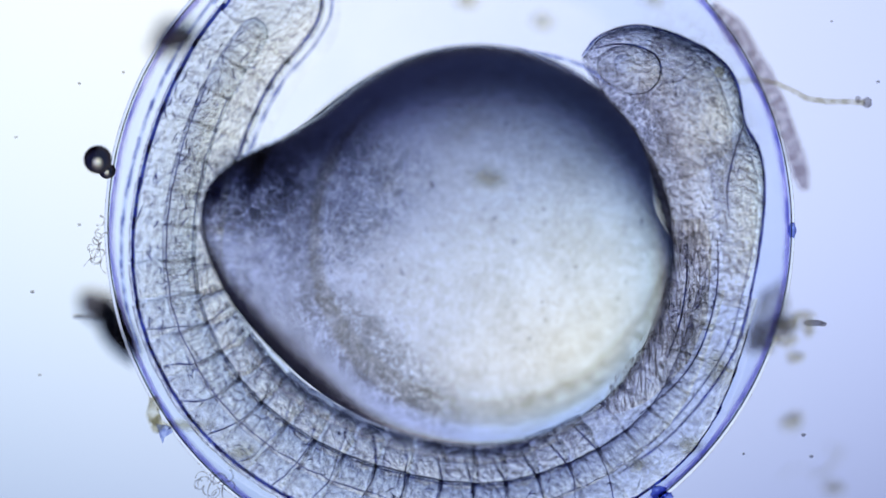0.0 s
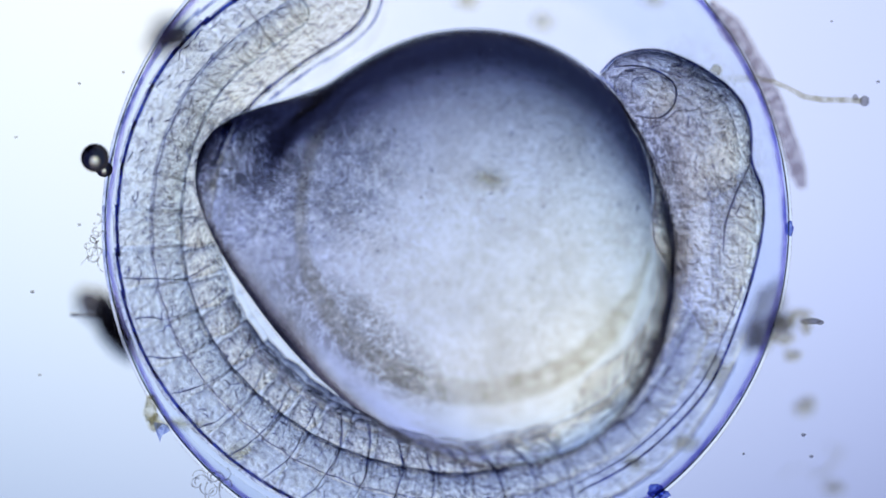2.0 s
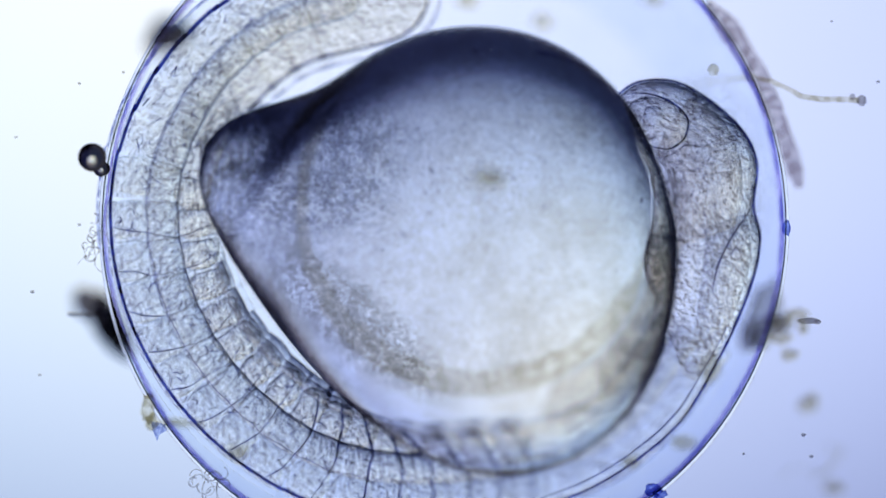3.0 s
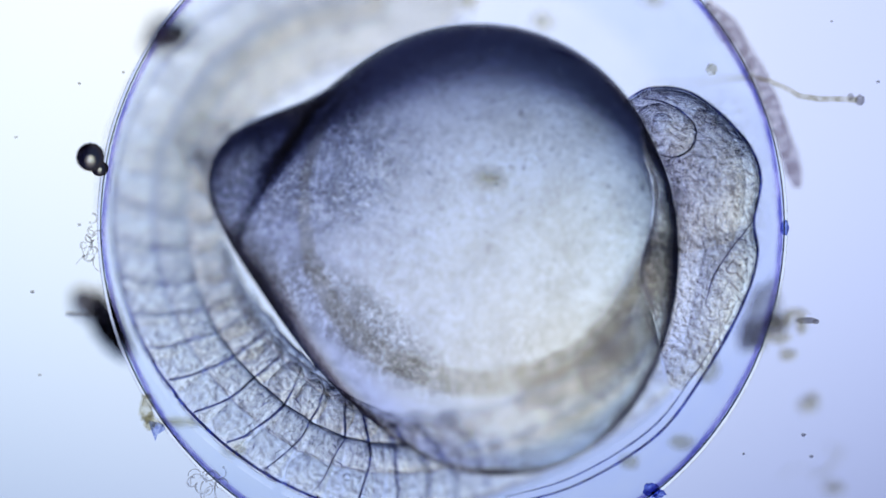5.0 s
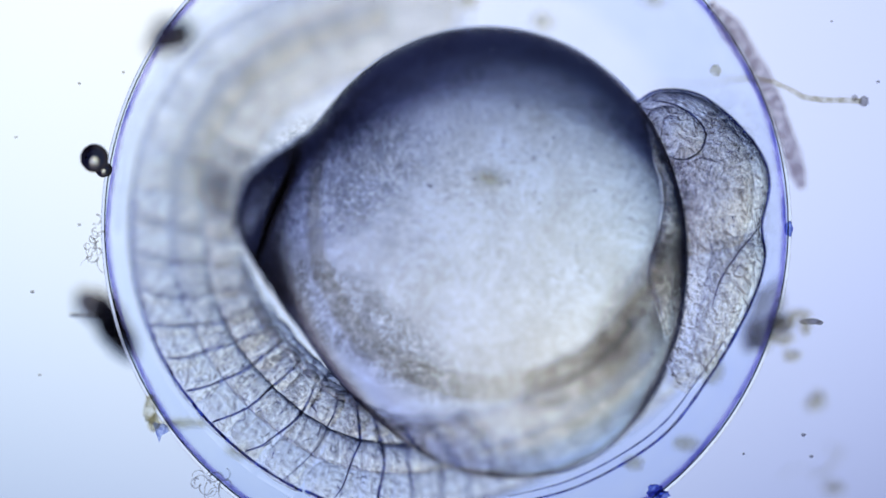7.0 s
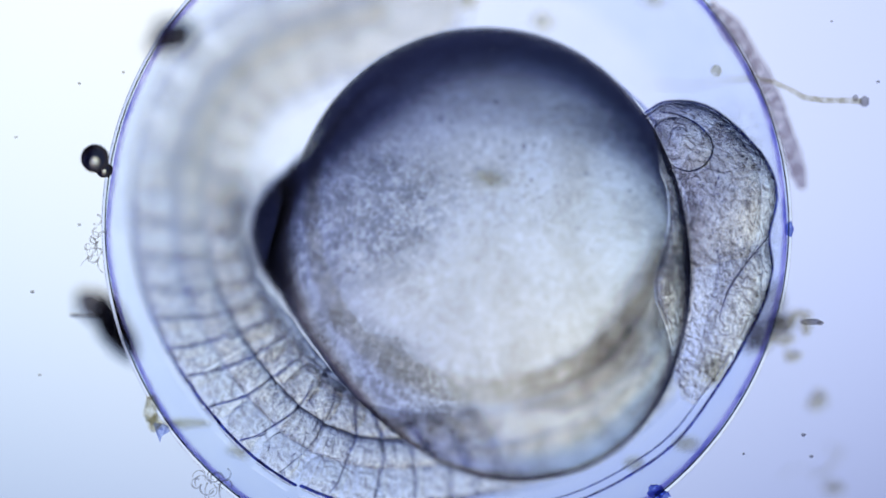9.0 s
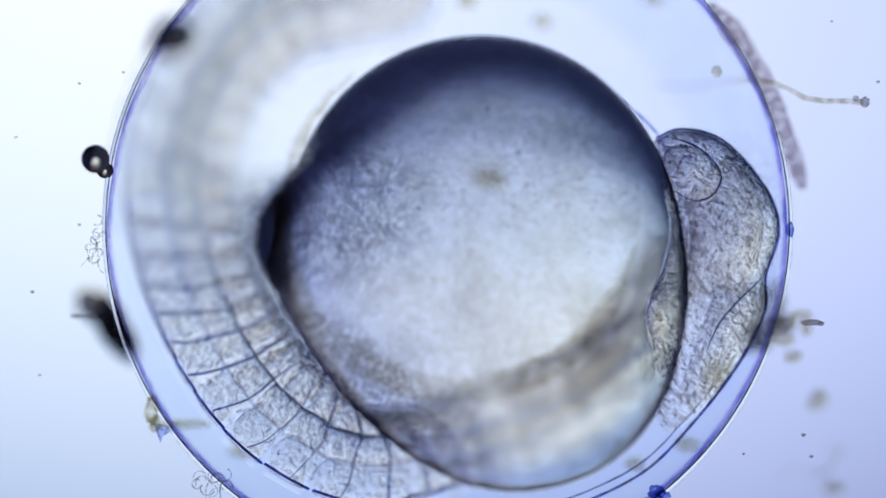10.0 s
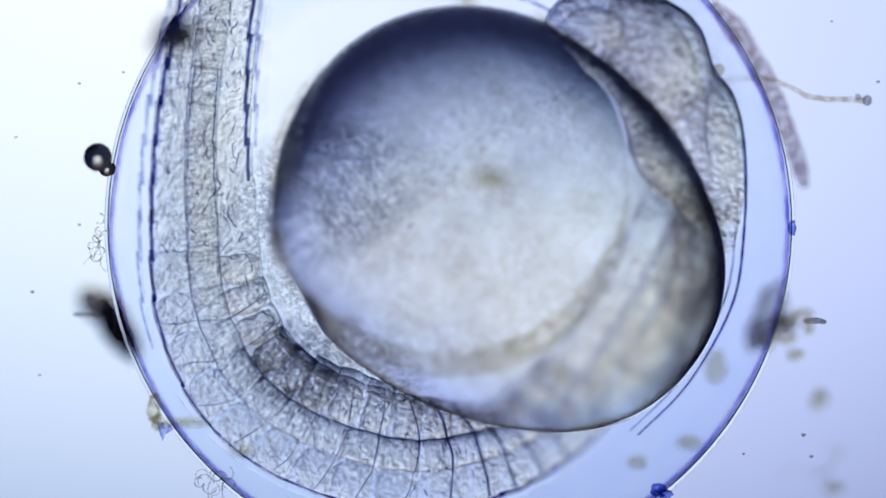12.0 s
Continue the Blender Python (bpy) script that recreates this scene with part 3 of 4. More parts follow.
# the brow cloud is painted shade between the yolk's rim and the head
for mat_name, x, y, a, b, turn, dark, pale, sizes in (("gill_grains", -132, 130, 44, 150, 10, (0.68, 0.665, 0.65), (0.98, 0.97, 0.95), (13, 45)),
                                                 ("brow_shade", -190, -20, 46, 120, 44, (0.60, 0.60, 0.63), (0.98, 0.975, 0.975), (14, 50)), ("brain_grains", -85, -30, 110, 190, 24, (0.88, 0.865, 0.85), (1, 1, 1), (13, 40))):
    cloud = part("grain_cloud", blob(a, b, 8, 0.0, 2.2, 14, 48, 24), granules(mat_name, a * 1.06, b * 1.06, dark, pale, sizes), head, "dark grainy tissue and shade")
    cloud.matrix_basis = pose(x * UM, -y * UM, 26 * UM, 0, 0, turn)
tagged(part("cell_edges", squiggles(110, 62, 150, 52, 13, wide=1.7, z=34), WRINKLE, head), kind="stuff").matrix_basis = pose(-80 * UM, 30 * UM, 0, 0, 0, 30)
# fibrous band at first; later rows use it for the ball's crease shade
NAPE = [(0, 1320, 215, -10, 0), (1.5, 1318, 226, -60, -4), (2, 1312, 238, -140, -7), (3, 1296, 262, -240, -12), (5, 1284, 268, -260, -16), (5.5, 1284, 268, -260, -16), (6, 1294, 270, -260, -17), (7, 1296, 272, -260, -17), (9, 1300, 280, -260, -18), (10.5, 1290, 300, -260, -22), (11, 1284, 298, -260, -22),
        (11.1, 1286, 290, -260, -20), (11.2, 1284, 298, -260, -22), (11.5, 1284, 288, -260, -20), (11.7, 1295, 290, -260, -20), (11.8, 1340, 280, -60, 0), (11.9, 1266, 140, -240, 8), (12, 1260, 130, -240, 8)]
nape = keyed(part("nape", loft([(-75, 170, -132, 175, 0.3), (-62, 230, -130, 240, 0.9), (-68, 330, -140, 320, 1), (-105, 425, -180, 390, 0.9), (-170, 490, -235, 450, 0.6), (-235, 520, -250, 505, 0.1)], 0, 0.4, rough=0.12, seed=8, z=18), FIBRES, embryo, "dark fibrous band along the yolk"), NAPE)
part("spinal_line", ribbon([(-50, 205), (-52, 300), (-78, 395), (-120, 460), (-190, 520)], 3.0, 6, 34), SEPTUM, nape, "thin dark blue line along the neck")
part("inner_line", ribbon([(-104, 215), (-106, 290), (-118, 360), (-140, 420)], 3.6, 6, 30), WRINKLE, nape, "violet line in the neck")
cloud = part("grain_cloud", blob(55, 170, 8, 0.0, 2.2, 14, 48, 24), granules("nape_grains", 58, 180, (0.62, 0.60, 0.60), (0.97, 0.96, 0.945), (12, 40)), nape, "dark grainy tissue and shade")
cloud.matrix_basis = pose(-112 * UM, -320 * UM, 26 * UM, 0, 0, -12)
tagged(part("cell_edges", squiggles(80, 44, 150, 53, 15, math.pi / 2, 2.0, z=34), WRINKLE, nape), kind="stuff").matrix_basis = pose(-92 * UM, -290 * UM, 0, 0, 0, -8)
eye = part("eye", blob(58, 42, 36, 0.08, 1.6, 8, 64, 40), EYE, head, "pale oval eye bud")
eye.matrix_basis = pose(-206 * UM, 92 * UM, 34 * UM, 0, 0, -12)
part("eye_rim", ribbon([(-66, -24), (-30, -39), (12, -42), (46, -28), (55, 4), (40, 32), (10, 44)], 3.8, 5, 30), SEPTUM, eye, "thin dark rim round the eye bud")
part("lens", blob(20, 17, 16, 0.03, 1.6, 9, 40, 28), FIN, eye).location = Vector((-10, 8, 22)) * UM

# a clear film that spans from the ball to the brow
keyed(part("heart_sac", ribbon([(-165, -62), (-110, -44), (-60, -20), (-20, 8), (10, 42)], 7, 5, 0), FILM, embryo, "thin clear membrane between yolk and head"), [
    (0, 1080, 120, -60, 10), (1.5, 1090, 125, -60, 10), (3, 1110, 165, -60, 4), (5, 1128, 178, -60, -2), (5.5, 1128, 178, -60, -2), (6, 1136, 156, -60, -2), (7, 1138, 160, -60, -2), (9, 1166, 190, -60, -6), (9.5, 1180, 212, -60, -8), (10.5, 1186, 248, -60, -12), (11, 1184, 252, -60, -12),
    (11.1, 1180, 222, -60, -10), (11.2, 1184, 252, -60, -12), (11.5, 1178, 222, -60, -10), (11.7, 1190, 240, -60, -10), (11.8, 1120, 80, -60, 0), (12, 1010, 20, -60, 6)])


# ---- the trunk and tail: blocks of muscle in a row along a line that bends ----
LINES = []


def bend(t, *nodes):
    LINES.append((t, [(*p, 0) if len(p) == 2 else p for p in nodes]))


bend(0, (470, 40), (412, 115), (350, 250), (318, 425), (345, 585), (452, 738), (645, 845), (910, 875), (1165, 735), (1287, 425))
bend(1.5, (505, 20), (430, 95), (345, 205), (298, 365), (325, 555), (430, 715), (620, 832), (880, 870, -20), (1150, 740, -60), (1290, 460, -40))
bend(3, (640, 0, -60), (490, 45, -60), (365, 155, -40), (292, 325), (312, 515), (415, 685), (590, 805), (815, 825, -120), (1070, 760, -200), (1275, 515, -70))
bend(5, (690, 0, -330), (525, 40, -320), (380, 140, -260), (300, 310, -240), (318, 505, -150), (420, 675, -30), (598, 795), (810, 800, -180), (1045, 700, -260), (1214, 552, -100))
bend(5.8, (690, 8, -330), (538, 55, -320), (404, 148, -260), (326, 310, -240), (334, 508, -150), (431, 675, -30), (603, 795), (817, 800, -180), (1052, 700, -260), (1220, 552, -100))
bend(5.9, (720, 420, -420), (600, 420, -430), (490, 490, -380), (440, 580, -220), (450, 660, -60), (510, 735), (630, 800), (820, 800, -180), (1055, 700, -260), (1222, 552, -100))
bend(6, (690, 10, -330), (540, 60, -320), (410, 150, -260), (335, 310, -240), (340, 510, -150), (435, 675, -30), (605, 795), (820, 800, -180), (1055, 700, -260), (1222, 552, -100))
bend(6.4, (690, 10, -330), (540, 60, -320), (410, 150, -260), (335, 310, -240), (340, 510, -150), (435, 675, -30), (605, 795), (820, 800, -180), (1055, 700, -260), (1222, 552, -100))
bend(6.5, (700, 20, -330), (550, 70, -320), (415, 160, -260), (338, 315, -240), (345, 510, -150), (437, 675, -30), (605, 795), (820, 800, -180), (1055, 700, -260), (1222, 552, -100))
bend(6.6, (720, 420, -420), (600, 420, -430), (490, 490, -380), (440, 580, -220), (450, 660, -60), (510, 735), (630, 800), (820, 800, -180), (1055, 700, -260), (1222, 552, -100))
bend(6.7, (700, 20, -330), (550, 70, -320), (415, 160, -260), (338, 315, -240), (345, 510, -150), (437, 675, -30), (605, 795), (820, 800, -180), (1055, 700, -260), (1222, 552, -100))
bend(7.2, (690, 20, -330), (540, 70, -320), (410, 160, -260), (335, 315, -240), (345, 510, -150), (437, 675, -30), (605, 795), (820, 800, -180), (1055, 700, -260), (1222, 552, -100))
bend(9, (690, 10, -330), (521, 60, -330), (391, 150, -330), (332, 310, -310), (350, 490, -215), (442, 660, -60), (570, 775, -30), (740, 800, -120), (1010, 740, -300), (1220, 560, -110))
bend(9.5, (640, -30, -330), (486, 10, -330), (371, 125, -330), (319, 290, -310), (345, 460, -215), (432, 640, -60), (550, 760, -30), (700, 800, -80), (980, 720, -340), (1214, 570, -120))
bend(10.5, (640, -30, -330), (486, 10, -330), (371, 125, -330), (316, 290, -310), (335, 460, -215), (402, 620, -60), (505, 735, -30), (650, 770, -140), (900, 700, -380), (1208, 580, -130))
bend(11, (640, -30, -330), (486, 10, -330), (371, 110, -330), (312, 265, -310), (322, 430, -215), (372, 590, -60), (455, 695, -30), (590, 740, -160), (850, 680, -400), (1204, 580, -130))
bend(11.1, (690, 50, -330), (525, 120, -320), (421, 230, -260), (382, 380, -200), (389, 540, -130), (438, 690, -10), (540, 790), (700, 820, -140), (960, 740, -340), (1204, 575, -120))
bend(11.2, (640, -30, -330), (486, 10, -330), (371, 110, -330), (312, 265, -310), (322, 430, -215), (372, 590, -60), (455, 695, -30), (590, 740, -160), (850, 680, -400), (1204, 580, -130))
bend(11.4, (640, -30, -330), (486, 10, -330), (371, 125, -330), (316, 290, -310), (335, 460, -215), (402, 620, -60), (505, 735, -30), (650, 770, -140), (900, 700, -380), (1208, 580, -130))
bend(11.5, (690, 50, -330), (525, 120, -320), (421, 230, -260), (382, 380, -200), (389, 540, -130), (438, 690, -10), (540, 790), (700, 820, -140), (960, 740, -340), (1204, 575, -120))
bend(11.6, (620, -20, -330), (476, 20, -330), (366, 130, -330), (316, 290, -310), (340, 460, -215), (422, 630, -60), (535, 750, -30), (690, 790, -80), (970, 720, -340), (1214, 570, -120))
bend(11.7, (600, -30, -330), (456, 20, -330), (356, 130, -330), (312, 290, -310), (340, 460, -215), (427, 630, -60), (550, 760, -30), (700, 800, -80), (980, 720, -300), (1214, 570, -120))
bend(11.8, (480, -30, -200), (390, 80, -180), (340, 220, -120), (330, 400, -40), (385, 560), (495, 700), (650, 800), (850, 850), (1080, 810), (1315, 400))
bend(11.9, (392, -40), (372, 90), (358, 230), (360, 400), (378, 550), (455, 690), (600, 775), (790, 800), (1010, 690, -240), (1270, 250, -100))
bend(12, (392, -40), (372, 90), (358, 230), (360, 400), (378, 550), (455, 690), (600, 775), (790, 800), (1010, 690, -240), (1270, 250, -100))


def along(nodes, count):
    """Evenly spaced places and headings on a smooth line through the nodes."""
    p = np.array(nodes, float)
    q = np.vstack([2 * p[0] - p[1], p, 2 * p[-1] - p[-2]])
    fine = []
    for i in range(len(p) - 1):
        a, b, c, d = q[i], q[i + 1], q[i + 2], q[i + 3]
        for s in np.linspace(0, 1, 24, endpoint=False):
            fine.append(0.5 * (2 * b + (c - a) * s + (2 * a - 5 * b + 4 * c - d) * s * s + (3 * b - a - 3 * c + d) * s ** 3))
    fine = np.array(fine + [p[-1]])
    s = np.concatenate([[0], np.cumsum(np.linalg.norm(np.diff(fine, axis=0), axis=1))])
    want = np.linspace(0, s[-1], count)
    return np.stack([np.interp(want, s, fine[:, k]) for k in range(3)], 1)


COUNT = 32
TWIST = ([0, 1.5, 3, 5, 12], [-36, -32, -26, -22, -22])     # and how far the trunk has
ROLL = ([0, 3, 5, 11.7, 11.8, 11.9, 12], [0, 0, 12, 12, 38, 70, 70])      # how far the tail has rolled about its own line
HALF = np.interp(np.linspace(0, 1, COUNT), [0, 0.1, 0.2, 0.35, 0.5, 0.7, 0.85, 1], [92, 96, 102, 106, 105, 95, 86, 84])
TRACKS = {t: along(n, COUNT) for t, n in LINES}


def sleeve(half_l, hy, hz, bulge, cap=0, sides=36, y0=0.0, z0=0.0, shrink=0.0019):
    """A ring-shaped stretch of the body along x, rounded off at one end if it is the last one."""
    bm = bmesh.new()
    steps = [(-half_l + 2 * half_l * k / 8, 1 + bulge * math.cos((k / 4 - 1) * math.pi / 2)) for k in range(9)]
    if cap:
        steps = [(-half_l - hy * math.sin(a), math.cos(a)) for a in [radians(88 - 11 * q) for q in range(8)]] + steps
    loops = []
    for x, k in steps:
        ring = []
        for j in range(sides):
            a = 2 * math.pi * j / sides
            c, s_ = math.cos(a), math.sin(a)
            f = (abs(c) ** 2.6 + abs(s_) ** 2.6) ** (-1 / 2.6)
            y = y0 + hy * k * f * c
            ring.append(bm.verts.new(Vector((x * (1 - shrink * y), y, z0 + hz * k * f * s_)) * UM))
        loops.append(ring)
    for a, b in zip(loops, loops[1:]):
        for j in range(sides):
            bm.faces.new((a[j], b[j], b[(j + 1) % sides], a[(j + 1) % sides]))
    if cap:
        bm.faces.new(loops[0])
    return bm


TAIL_CELLS = [granules(n, a * 1.05, b * 1.05, (0.90, 0.895, 0.885), (1, 1, 0.995), (11, 36)) for n, a, b in (("tip_cells", 95, 86), ("tail_cells", 78, 96))]


def somite(i):
    h = HALF[i]
    end = i == 0
    front = i > 23
    wob = random.Random(300 + i)
    tail = i < 9
    s = part("somite", sleeve(32.8, h, h * 0.42, 0.0 if front or tail else 0.03, end, shrink=0.0006 if tail else 0.0019), NECK if front else TAIL if tail else MUSCLE, embryo)
    part("skin", sleeve(33, h + 13, h * 0.42 + 10, 0.0, end, shrink=0.0012), SKIN, s)
    if tail:
        a, b = (78, h * 1.0) if i else (h * 1.1, h * 1.0)
        cloud = part("cells", blob(a, b, 7, 0.0, 2.2, 14, 48, 20), TAIL_CELLS[min(i, 1)], s)
        cloud.matrix_basis = pose((-30 if end else 0) * UM, 0, h * 0.2 * UM)
        if end:
            for r, mat in ((0.97 * h, DRAWN_EDGE), (h + 20, FILM)):
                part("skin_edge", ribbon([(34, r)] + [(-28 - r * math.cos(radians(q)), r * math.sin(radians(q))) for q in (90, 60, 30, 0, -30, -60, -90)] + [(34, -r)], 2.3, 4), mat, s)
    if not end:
        # outer dark lines stand in for the rim darkened by refraction
        for y, wide, mat, first, last in ((h * 0.97, 2.6, DRAWN_EDGE, 1, 28), (h + 22, 2.4, FILM, 1, 9), (-h * 0.97, 2.2, WRINKLE, 1, 5), (-h - 18, 1.8, FILM, 1, 4)):
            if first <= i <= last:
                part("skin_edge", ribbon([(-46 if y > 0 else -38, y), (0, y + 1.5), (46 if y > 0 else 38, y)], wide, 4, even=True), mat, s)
    if i > 0:
        part("notochord", sleeve(34, h * 0.27, h * 0.27, 0.02, i == 1, 24, -h * 0.02), CORD, s)
    if 0 < i < 10:
        part("nerve_cord", sleeve(34, h * 0.15, h * 0.2, 0.0, i == 1, 20, -h * 0.48), SKIN, s)
    if 7 < i < 24:
        for name, y, half, mat in (("upper_muscle", -0.62, 0.33, BLOCK), ("lower_muscle", 0.60, 0.32, GRAIN)):
            bm = blob(31 * (1 - 0.19 * y) * wob.uniform(0.9, 1.08), h * half * wob.uniform(0.9, 1.08), h * 0.34, 0.15, 1.5, 20 + i * 1.37 + y, 40, 26, power=3.2)
            for q in bm.verts:
                q.co += Vector((-7 * (1 - abs(q.co.y / (h * half * UM)) ** 2) * math.copysign(1, -y), y * h, 0)) * UM
            part(name, bm, mat, s)
    # added dark tube: stands in for shade along the yolk's steep edge
    if 10 < i < 24:
        k = min(1.0, (i - 9) / 4, (25 - i) / 3)
        part("gut", sleeve(33, h * 0.15 * k, h * 0.2 * k, 0.10 * (i % 3), 0, 20, h * float(np.interp(i, [8, 14], [0.78, 1.0]))), GUT_SHADE, s)
    if i < 13:
        part("fin_fold", sleeve(33.5, h + 20, 9, 0.0, end, 24, 30 - 1.2 * i, shrink=0.0010), FIN_FOLD, s)
    if 8 < i < 24:
        bow = wob.uniform(18, 28)
        line = [(4 + bow * (1 - y * y) + 9 * noise.noise(Vector((y * 2.2, i * 2.7, 0))), -y * h) for y in (-0.93, -0.65, -0.35, -0.05, 0.25, 0.6, 0.95)]
        part("septum", ribbon(line[2:], wob.uniform(1.5, 2.9) * (0.5 if i < 14 else 1.0), 4), SEPTUM, s)
        part("septum", ribbon(line[:3], wob.uniform(1.2, 2.0), 3), WRINKLE, s, "fine outer end of the septum")
    if 2 < i < 25:
        for y in (-0.29, 0.26):
            bm = bmesh.new()
            grid = [[bm.verts.new(Vector((x, y * h + 2.5 * noise.noise(Vector((x * 0.05 + 3.4 * i, y * 9, 0))), z)) * UM) for z in (-2, 0, 2)] for x in range(-34, 35, 4)]
            for a, b in zip(grid, grid[1:]):
                for k in range(2):
                    bm.faces.new((a[k], a[k + 1], b[k + 1], b[k]))
            bmesh.ops.solidify(bm, geom=bm.faces[:], thickness=(1.7 if i > 11 else 1.3) * UM)
            part("sheath", bm, WRINKLE, s)
    if i > 0:
        tagged(part("cell_edges", squiggles(19 if i < 10 else 15 if i < 18 else 7, 30, h * 0.9, 60 + i, 20 if i < 9 else 18, 0.0 if i < 8 else math.pi / 2 if i > 12 else None, 1.6, square=True), WRINKLE, s), kind="stuff")
    rows = []
    for t, c in sorted(TRACKS.items()):
        a, b = c[max(i - 1, 0)], c[min(i + 1, COUNT - 1)]
        d = Vector((b[0] - a[0], a[1] - b[1], b[2] - a[2])).normalized()
        turn = Matrix((d, Vector((0, 0, 1)).cross(d).normalized(), d.cross(Vector((0, 0, 1)).cross(d).normalized()))).transposed().to_4x4()
        roll = np.interp(t, *ROLL) * max(0.0, 1 - i / 20) + np.interp(t, *TWIST) * min(1.0, max(0.0, (26 - i) / 5))
        rows.append((t, Matrix.Translation(spot(*c[i])) @ turn @ pose(0, 0, 0, roll, 0, 0)))
    s.matrix_basis = rows[0][1]
    MOVES.append((s, rows))


for i in range(30):
    somite(i)


# ---- what clings to the shell and lies about it ----
def clump(pieces, rough=0.35, seed=0):
    """Several uneven lumps grown together; each is u, v, z, and its half-axes."""
    bm = bmesh.new()
    for k, (u, v, z, a, b, c) in enumerate(pieces):
        one = blob(a, b, c, rough, 2.3, seed + k * 1.7, 40, 28)
        for q in one.verts:
            q.co += Vector((u, -v, z)) * UM
        me = bpy.data.meshes.new("lump")
        one.to_mesh(me)
        one.free()
        bm.from_mesh(me)
        bpy.data.meshes.remove(me)
    return bm


def shard(points, thick=4.0):
    """A thin flat scrap with the given outline."""
    bm = bmesh.new()
    f = bm.faces.new([bm.verts.new(Vector((u, -v, 0)) * UM) for u, v in points])
    bmesh.ops.solidify(bm, geom=[f], thickness=thick * UM)
    return bm


def curls(n, spread_u, spread_v, size, seed):
    """A tangle of fine curled threads."""
    rnd = random.Random(seed)
    bm = bmesh.new()
    for k in range(n):
        u, v, a = rnd.uniform(-spread_u, spread_u), rnd.uniform(-spread_v, spread_v), rnd.uniform(0, 6.28)
        turn, r = rnd.uniform(-0.8, 0.8), rnd.uniform(0.8, 2.0)
        pts = []
        for q in range(8):
            pts.append((u, -v, rnd.uniform(-6, 6)))
            u, v, a = u + size * math.cos(a), v + size * math.sin(a), a + turn
        one = tube(pts, [r] * 8, 6)
        me = bpy.data.meshes.new("thread")
        one.to_mesh(me)
        one.free()
        bm.from_mesh(me)
        bpy.data.meshes.remove(me)
    return bm


# lumps are set off the shell in depth so the camera blurs them
drifting(thing("dark_debris", clump([(0, 0, 0, 34, 30, 26), (-22, 16, -6, 22, 16, 18), (20, -8, 4, 20, 18, 18)], seed=3), SOOT, "dark brown lump of debris by the egg shell", "debris", "debris on the shell"), 316, 70, 440)
drifting(thing("dark_debris", clump([(0, 0, 0, 26, 62, 34), (-24, -48, -4, 20, 28, 20), (8, 34, 4, 22, 36, 24), (-4, -10, 0, 22, 40, 26)], 0.25, 11), SOOT, "long dark lump of debris on the shell's edge", "debris", "debris on the shell"), 198, 578, -320, rz=22)
drifting(thing("dark_debris", clump([(0, 0, 0, 26, 56, 24), (-12, 40, 0, 20, 30, 18), (26, 10, -4, 22, 20, 16)], seed=21), MURK, "murky olive lump of debris behind the shell's edge", "debris", "debris on the shell"), 1358, 562, 260, rz=-14)
tuft = drifting(thing("pale_tuft", clump([(0, 0, 0, 16, 12, 8), (24, -16, 0, 18, 7, 6), (-6, 28, 0, 20, 9, 6), (10, 58, 0, 14, 9, 5), (34, 6, 0, 8, 14, 5)], 0.6, 31), TAN, "pale ragged tuft on the outside of the shell", "debris", "debris on the shell"), 1394, 574, 170)
drifting(thing("blue_scrap", clump([(0, 0, 0, 18, 5, 5), (16, 2, 0, 6, 4, 4)], 0.4, 37), MURK, "small bluish scrap beside the egg", "debris", "loose scraps"), 1440, 572, 20)
drifting(thing("spike", tube([(-30, 2, 0), (-8, 0, 0), (14, -2, 0), (30, 4, 0)], [2.5, 4, 4, 2]), MURK, "short dark thread poking from the debris", "thread"), 158, 562, -60)

bubble = drifting(tagged(new("air_bubble"), "small round dark air bubble with a bright spot on the shell", "bubble"), 174, 283, 60)
part("film", blob(25, 25, 25, 0.01, 1, 41, 48, 32), AIR, bubble)
drifting(thing("air_bubble", blob(15, 14, 14, 0.02, 1, 42, 40, 28), AIR, "tiny dark air bubble touching a larger one", "bubble"), 190, 303, 24)

drifting(thing("thread_tangle", curls(14, 10, 34, 4.5, 5), FLAKE, "tangle of fine pale threads on the shell", "threads", "tangles"), 170, 432, 0)
drifting(thing("thread_tangle", curls(13, 22, 20, 6, 6), FLAKE, "tangle of fine pale curled threads on the shell", "threads", "tangles"), 378, 852, 0)
drifting(thing("blue_shard", shard([(-16, -12), (12, -8), (16, 2), (0, 12), (-4, 24), (-10, 8)], 6), BLUE, "small pointed blue shard on the shell's edge", "shard"), 292, 762, 0)
drifting(thing("tan_flake", clump([(0, 0, 0, 12, 26, 8), (6, 24, 0, 10, 14, 6)], 0.4, 51), TAN, "tan flake on the shell's edge", "flake", "flakes"), 272, 728, -40)
drifting(thing("blue_lump", clump([(0, 0, 0, 14, 12, 10), (12, 6, 0, 12, 8, 8)], 0.3, 53), BLUE, "dark blue lump at the shell's edge", "debris"), 1166, 872, 0)
drifting(thing("blue_grain", blob(7, 13, 7, 0.2, 2, 55, 24, 16), BLUE, "dark blue grain on the shell's edge", "grain"), 1402, 408, 0)


def strand():
    """A ragged fibre that lies along the outside of the shell."""
    pts, rad, rnd = [], [], random.Random(4)
    for k in range(40):
        f = k / 39
        a = radians(40 - 34 * f)
        r = 607 + 14 * f + 30 * max(0, f - 0.7)
        pts.append((r * math.cos(a), r * math.sin(a), 130 + 10 * math.sin(f * 9)))
        rad.append((20 - 6 * f) * (0.9 + 0.2 * rnd.random()) * min(1, 0.4 + f * 5, (1 - f) * 6 + 0.5))
    return tube(pts, rad, 12)


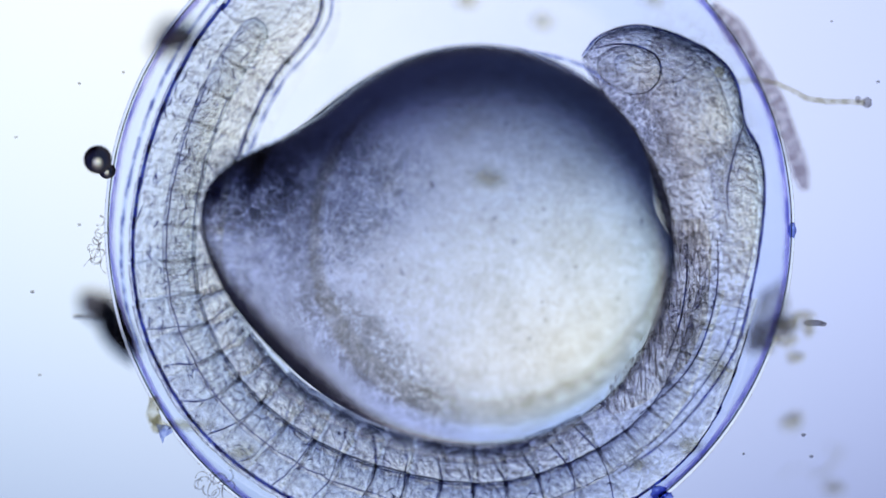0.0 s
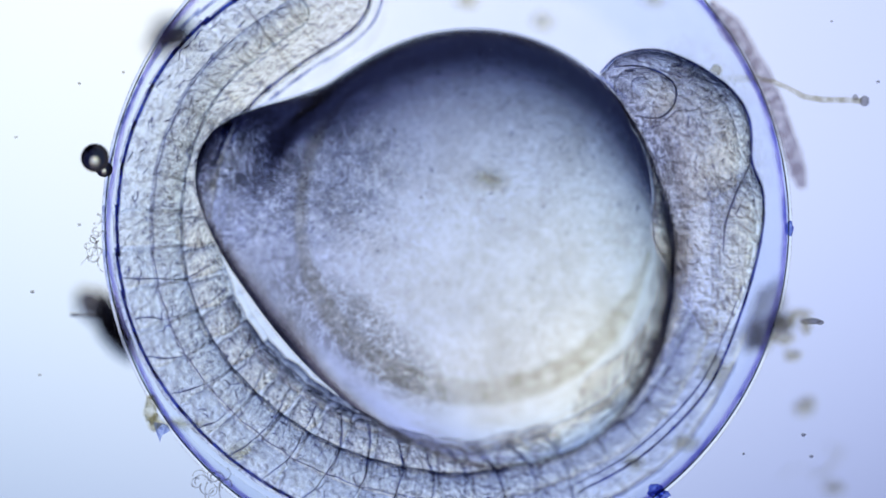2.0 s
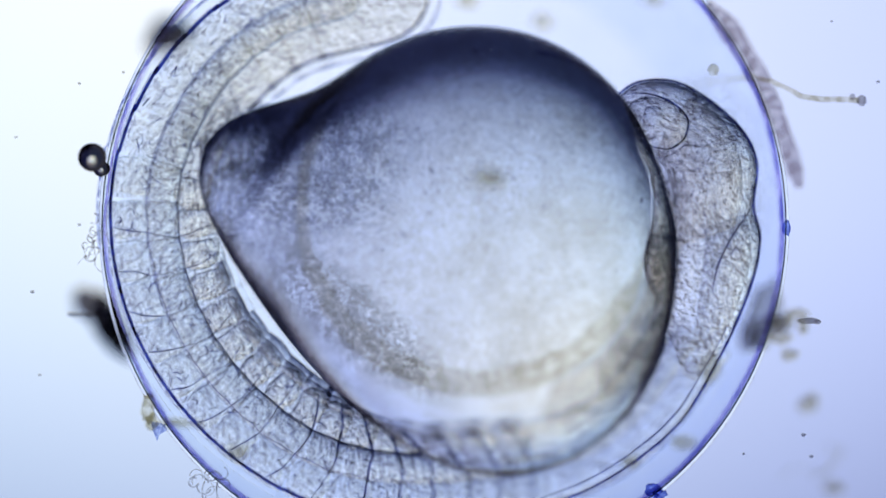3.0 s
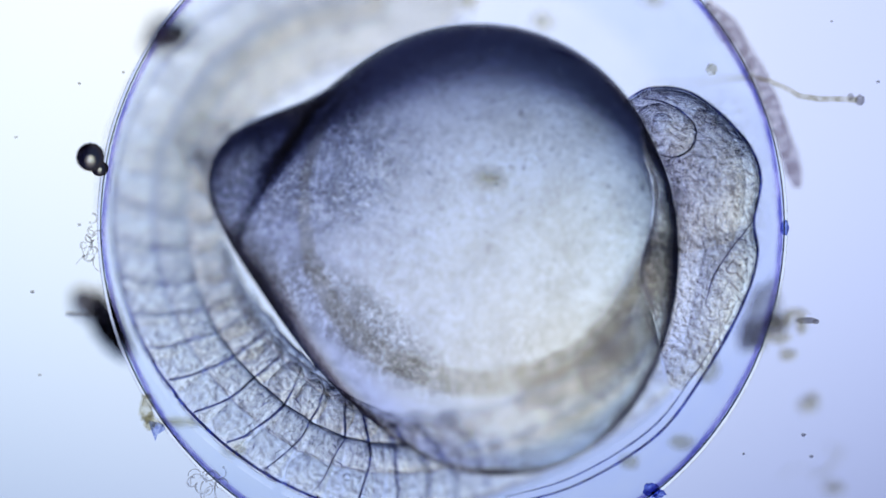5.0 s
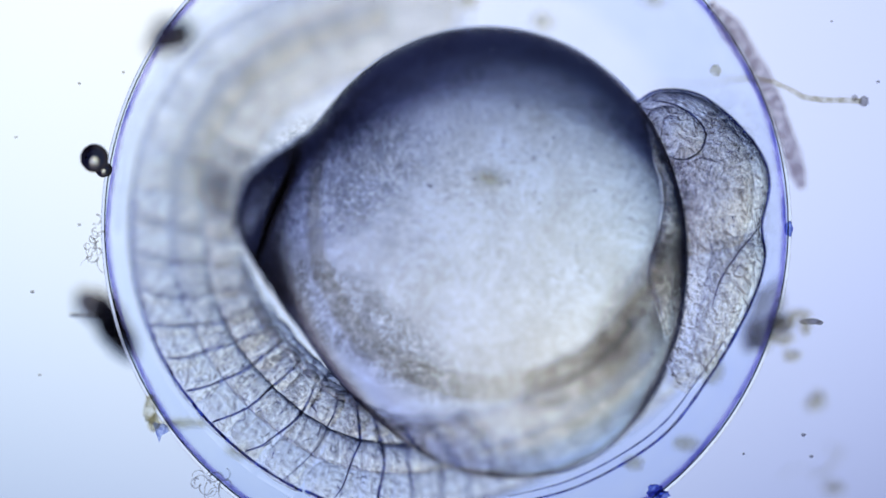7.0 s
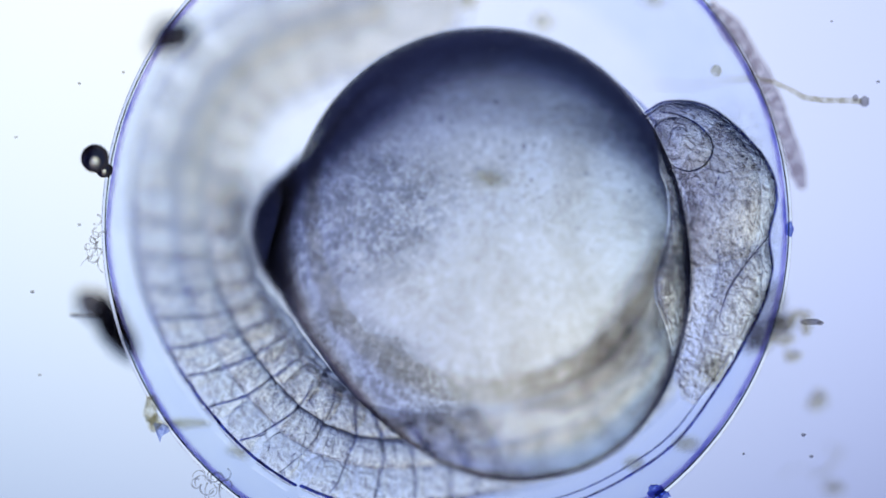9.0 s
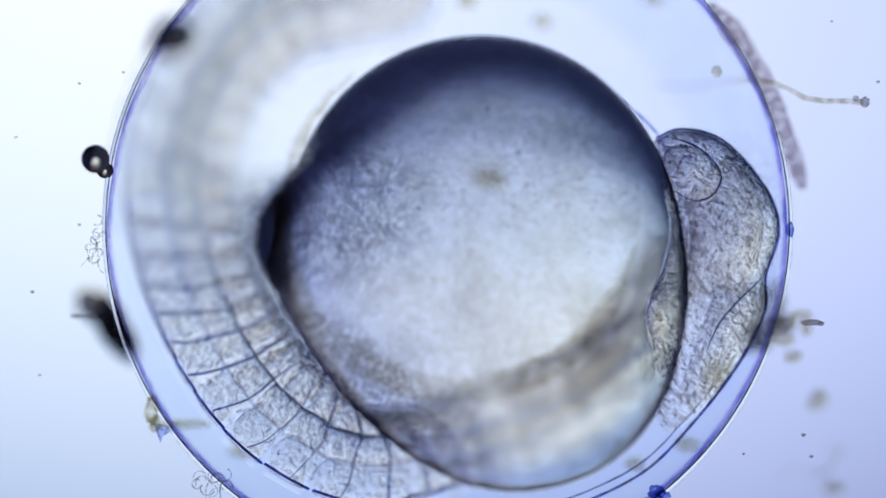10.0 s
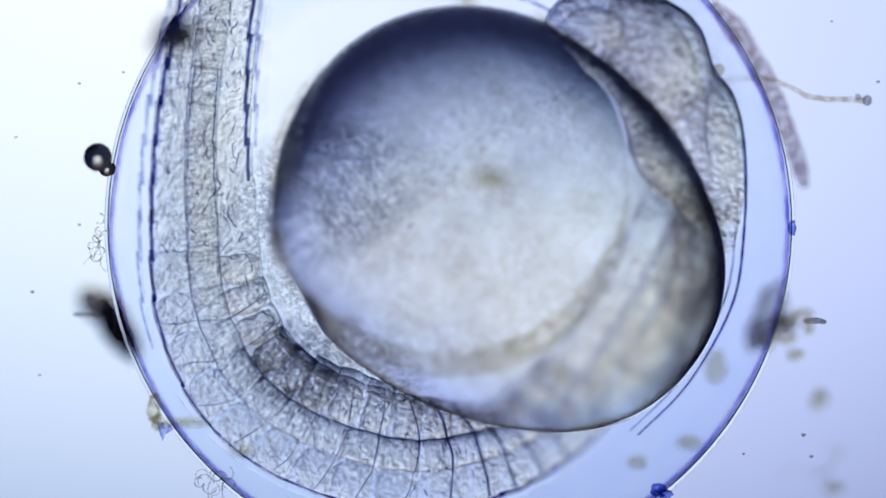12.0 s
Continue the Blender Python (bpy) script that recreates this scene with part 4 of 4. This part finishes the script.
drifting(thing("fibre", strand(), FIBRE, "ragged brownish grey fibre along the outside of the shell", "fibre"), 796, 402, 0)
hair = drifting(tagged(new("hair"), "thin tan hair with a dark knob at its tip", "hair"), 1375, 152, -30)
part("shaft", tube([(-215, 4, -260), (-150, -2, -230), (-90, 8, -160), (-30, 12, -60), (0, 4, 0), (28, -8, 0), (52, -22, 4), (90, -28, 4), (130, -28, 4), (156, -30, 4)], [1.5, 2, 2.5, 3.5, 4.5, 4.5, 5, 5, 5, 5]), TAN, hair)
part("knob", clump([(160, 30, 4, 8, 9, 7), (144, 24, 6, 5, 6, 5)], 0.25, 61), MURK, hair)
for u, v, a, b, z in [(1222, 788, 22, 13, -150), (1128, 822, 16, 12, -150), (1268, 652, 18, 30, -180), (428, 800, 20, 12, -180), (1272, 128, 9, 10, 60), (330, 752, 46, 8, -120)]:
    drifting(thing("smudge", blob(a, b, 6, 0.3, 2, u * 0.1, 32, 20), TAN, "soft greenish smudge on the inside of the shell", "smudge", "smudges"), u, v, z)

# still specks, out of the egg
for u, v, r in [(140, 148, 3), (28, 243, 3), (57, 517, 4), (140, 398, 3.5), (70, 664, 3.5), (1472, 38, 3), (1554, 145, 3.5), (1316, 803, 3), (1436, 808, 4), (1422, 770, 4.5), (218, 128, 3)]:
    d = thing("speck", blob(r * 0.9, r * 0.7, r * 0.6, 0.3, 2, u * 0.13, 16, 10), MURK, "tiny dark speck of dust", "speck", "specks")
    d.matrix_basis = at(u, v, -10)
# still motes, lifted so the camera blurs them; the first is optics dirt
for u, v, a, b in [(957, 40, 15, 11), (824, 4, 16, 10), (1468, 862, 16, 11), (1150, 2, 18, 8)]:
    d = thing("tan_mote", clump([(0, 0, 0, a, b, 6), (a * 0.6, b * 0.4, 0, a * 0.6, b * 0.7, 5)], 0.3, u * 0.1), TAN, "soft tan mote", "mote", "motes")
    d.matrix_basis = at(u, v, 320)
mote = keyed(thing("tan_mote", clump([(0, 0, 0, 17, 14, 7), (10, -10, 0, 10, 10, 6)], 0.3, 71), TAN, "larger tan mote drifting in the water", "mote", "motes"),
             [(0, 1396, 748, 260, 0), (1.5, 1410, 730, 260, 5), (2.5, 1425, 718, 260, 10), (5.5, 1428, 716, 260, 14), (6.5, 1437, 714, 260, 20), (9.5, 1443, 712, 260, 30), (12, 1447, 710, 260, 40)])
ring = thing("pale_ring", curls(3, 14, 18, 11, 17), TAN, "faint ring of pale scum in the water", "scum")
ring.matrix_basis = at(1440, 830, 330)
# dirt on the optics, hung over the yolk to fit the camera's view
optics_dirt = part("oil_spot", clump([(0, 0, 0, 24, 15, 5), (18, 8, 0, 14, 10, 4)], 0.3, 81), TAN, embryo)
optics_dirt.matrix_basis = at(860, 316, 345)


def motions():
    for ob, rows in MOVES:
        if rows[-1][0] < 12.0:
            rows = rows + [(12.0, rows[-1][1])]
        walk(ob, rows)


motions()
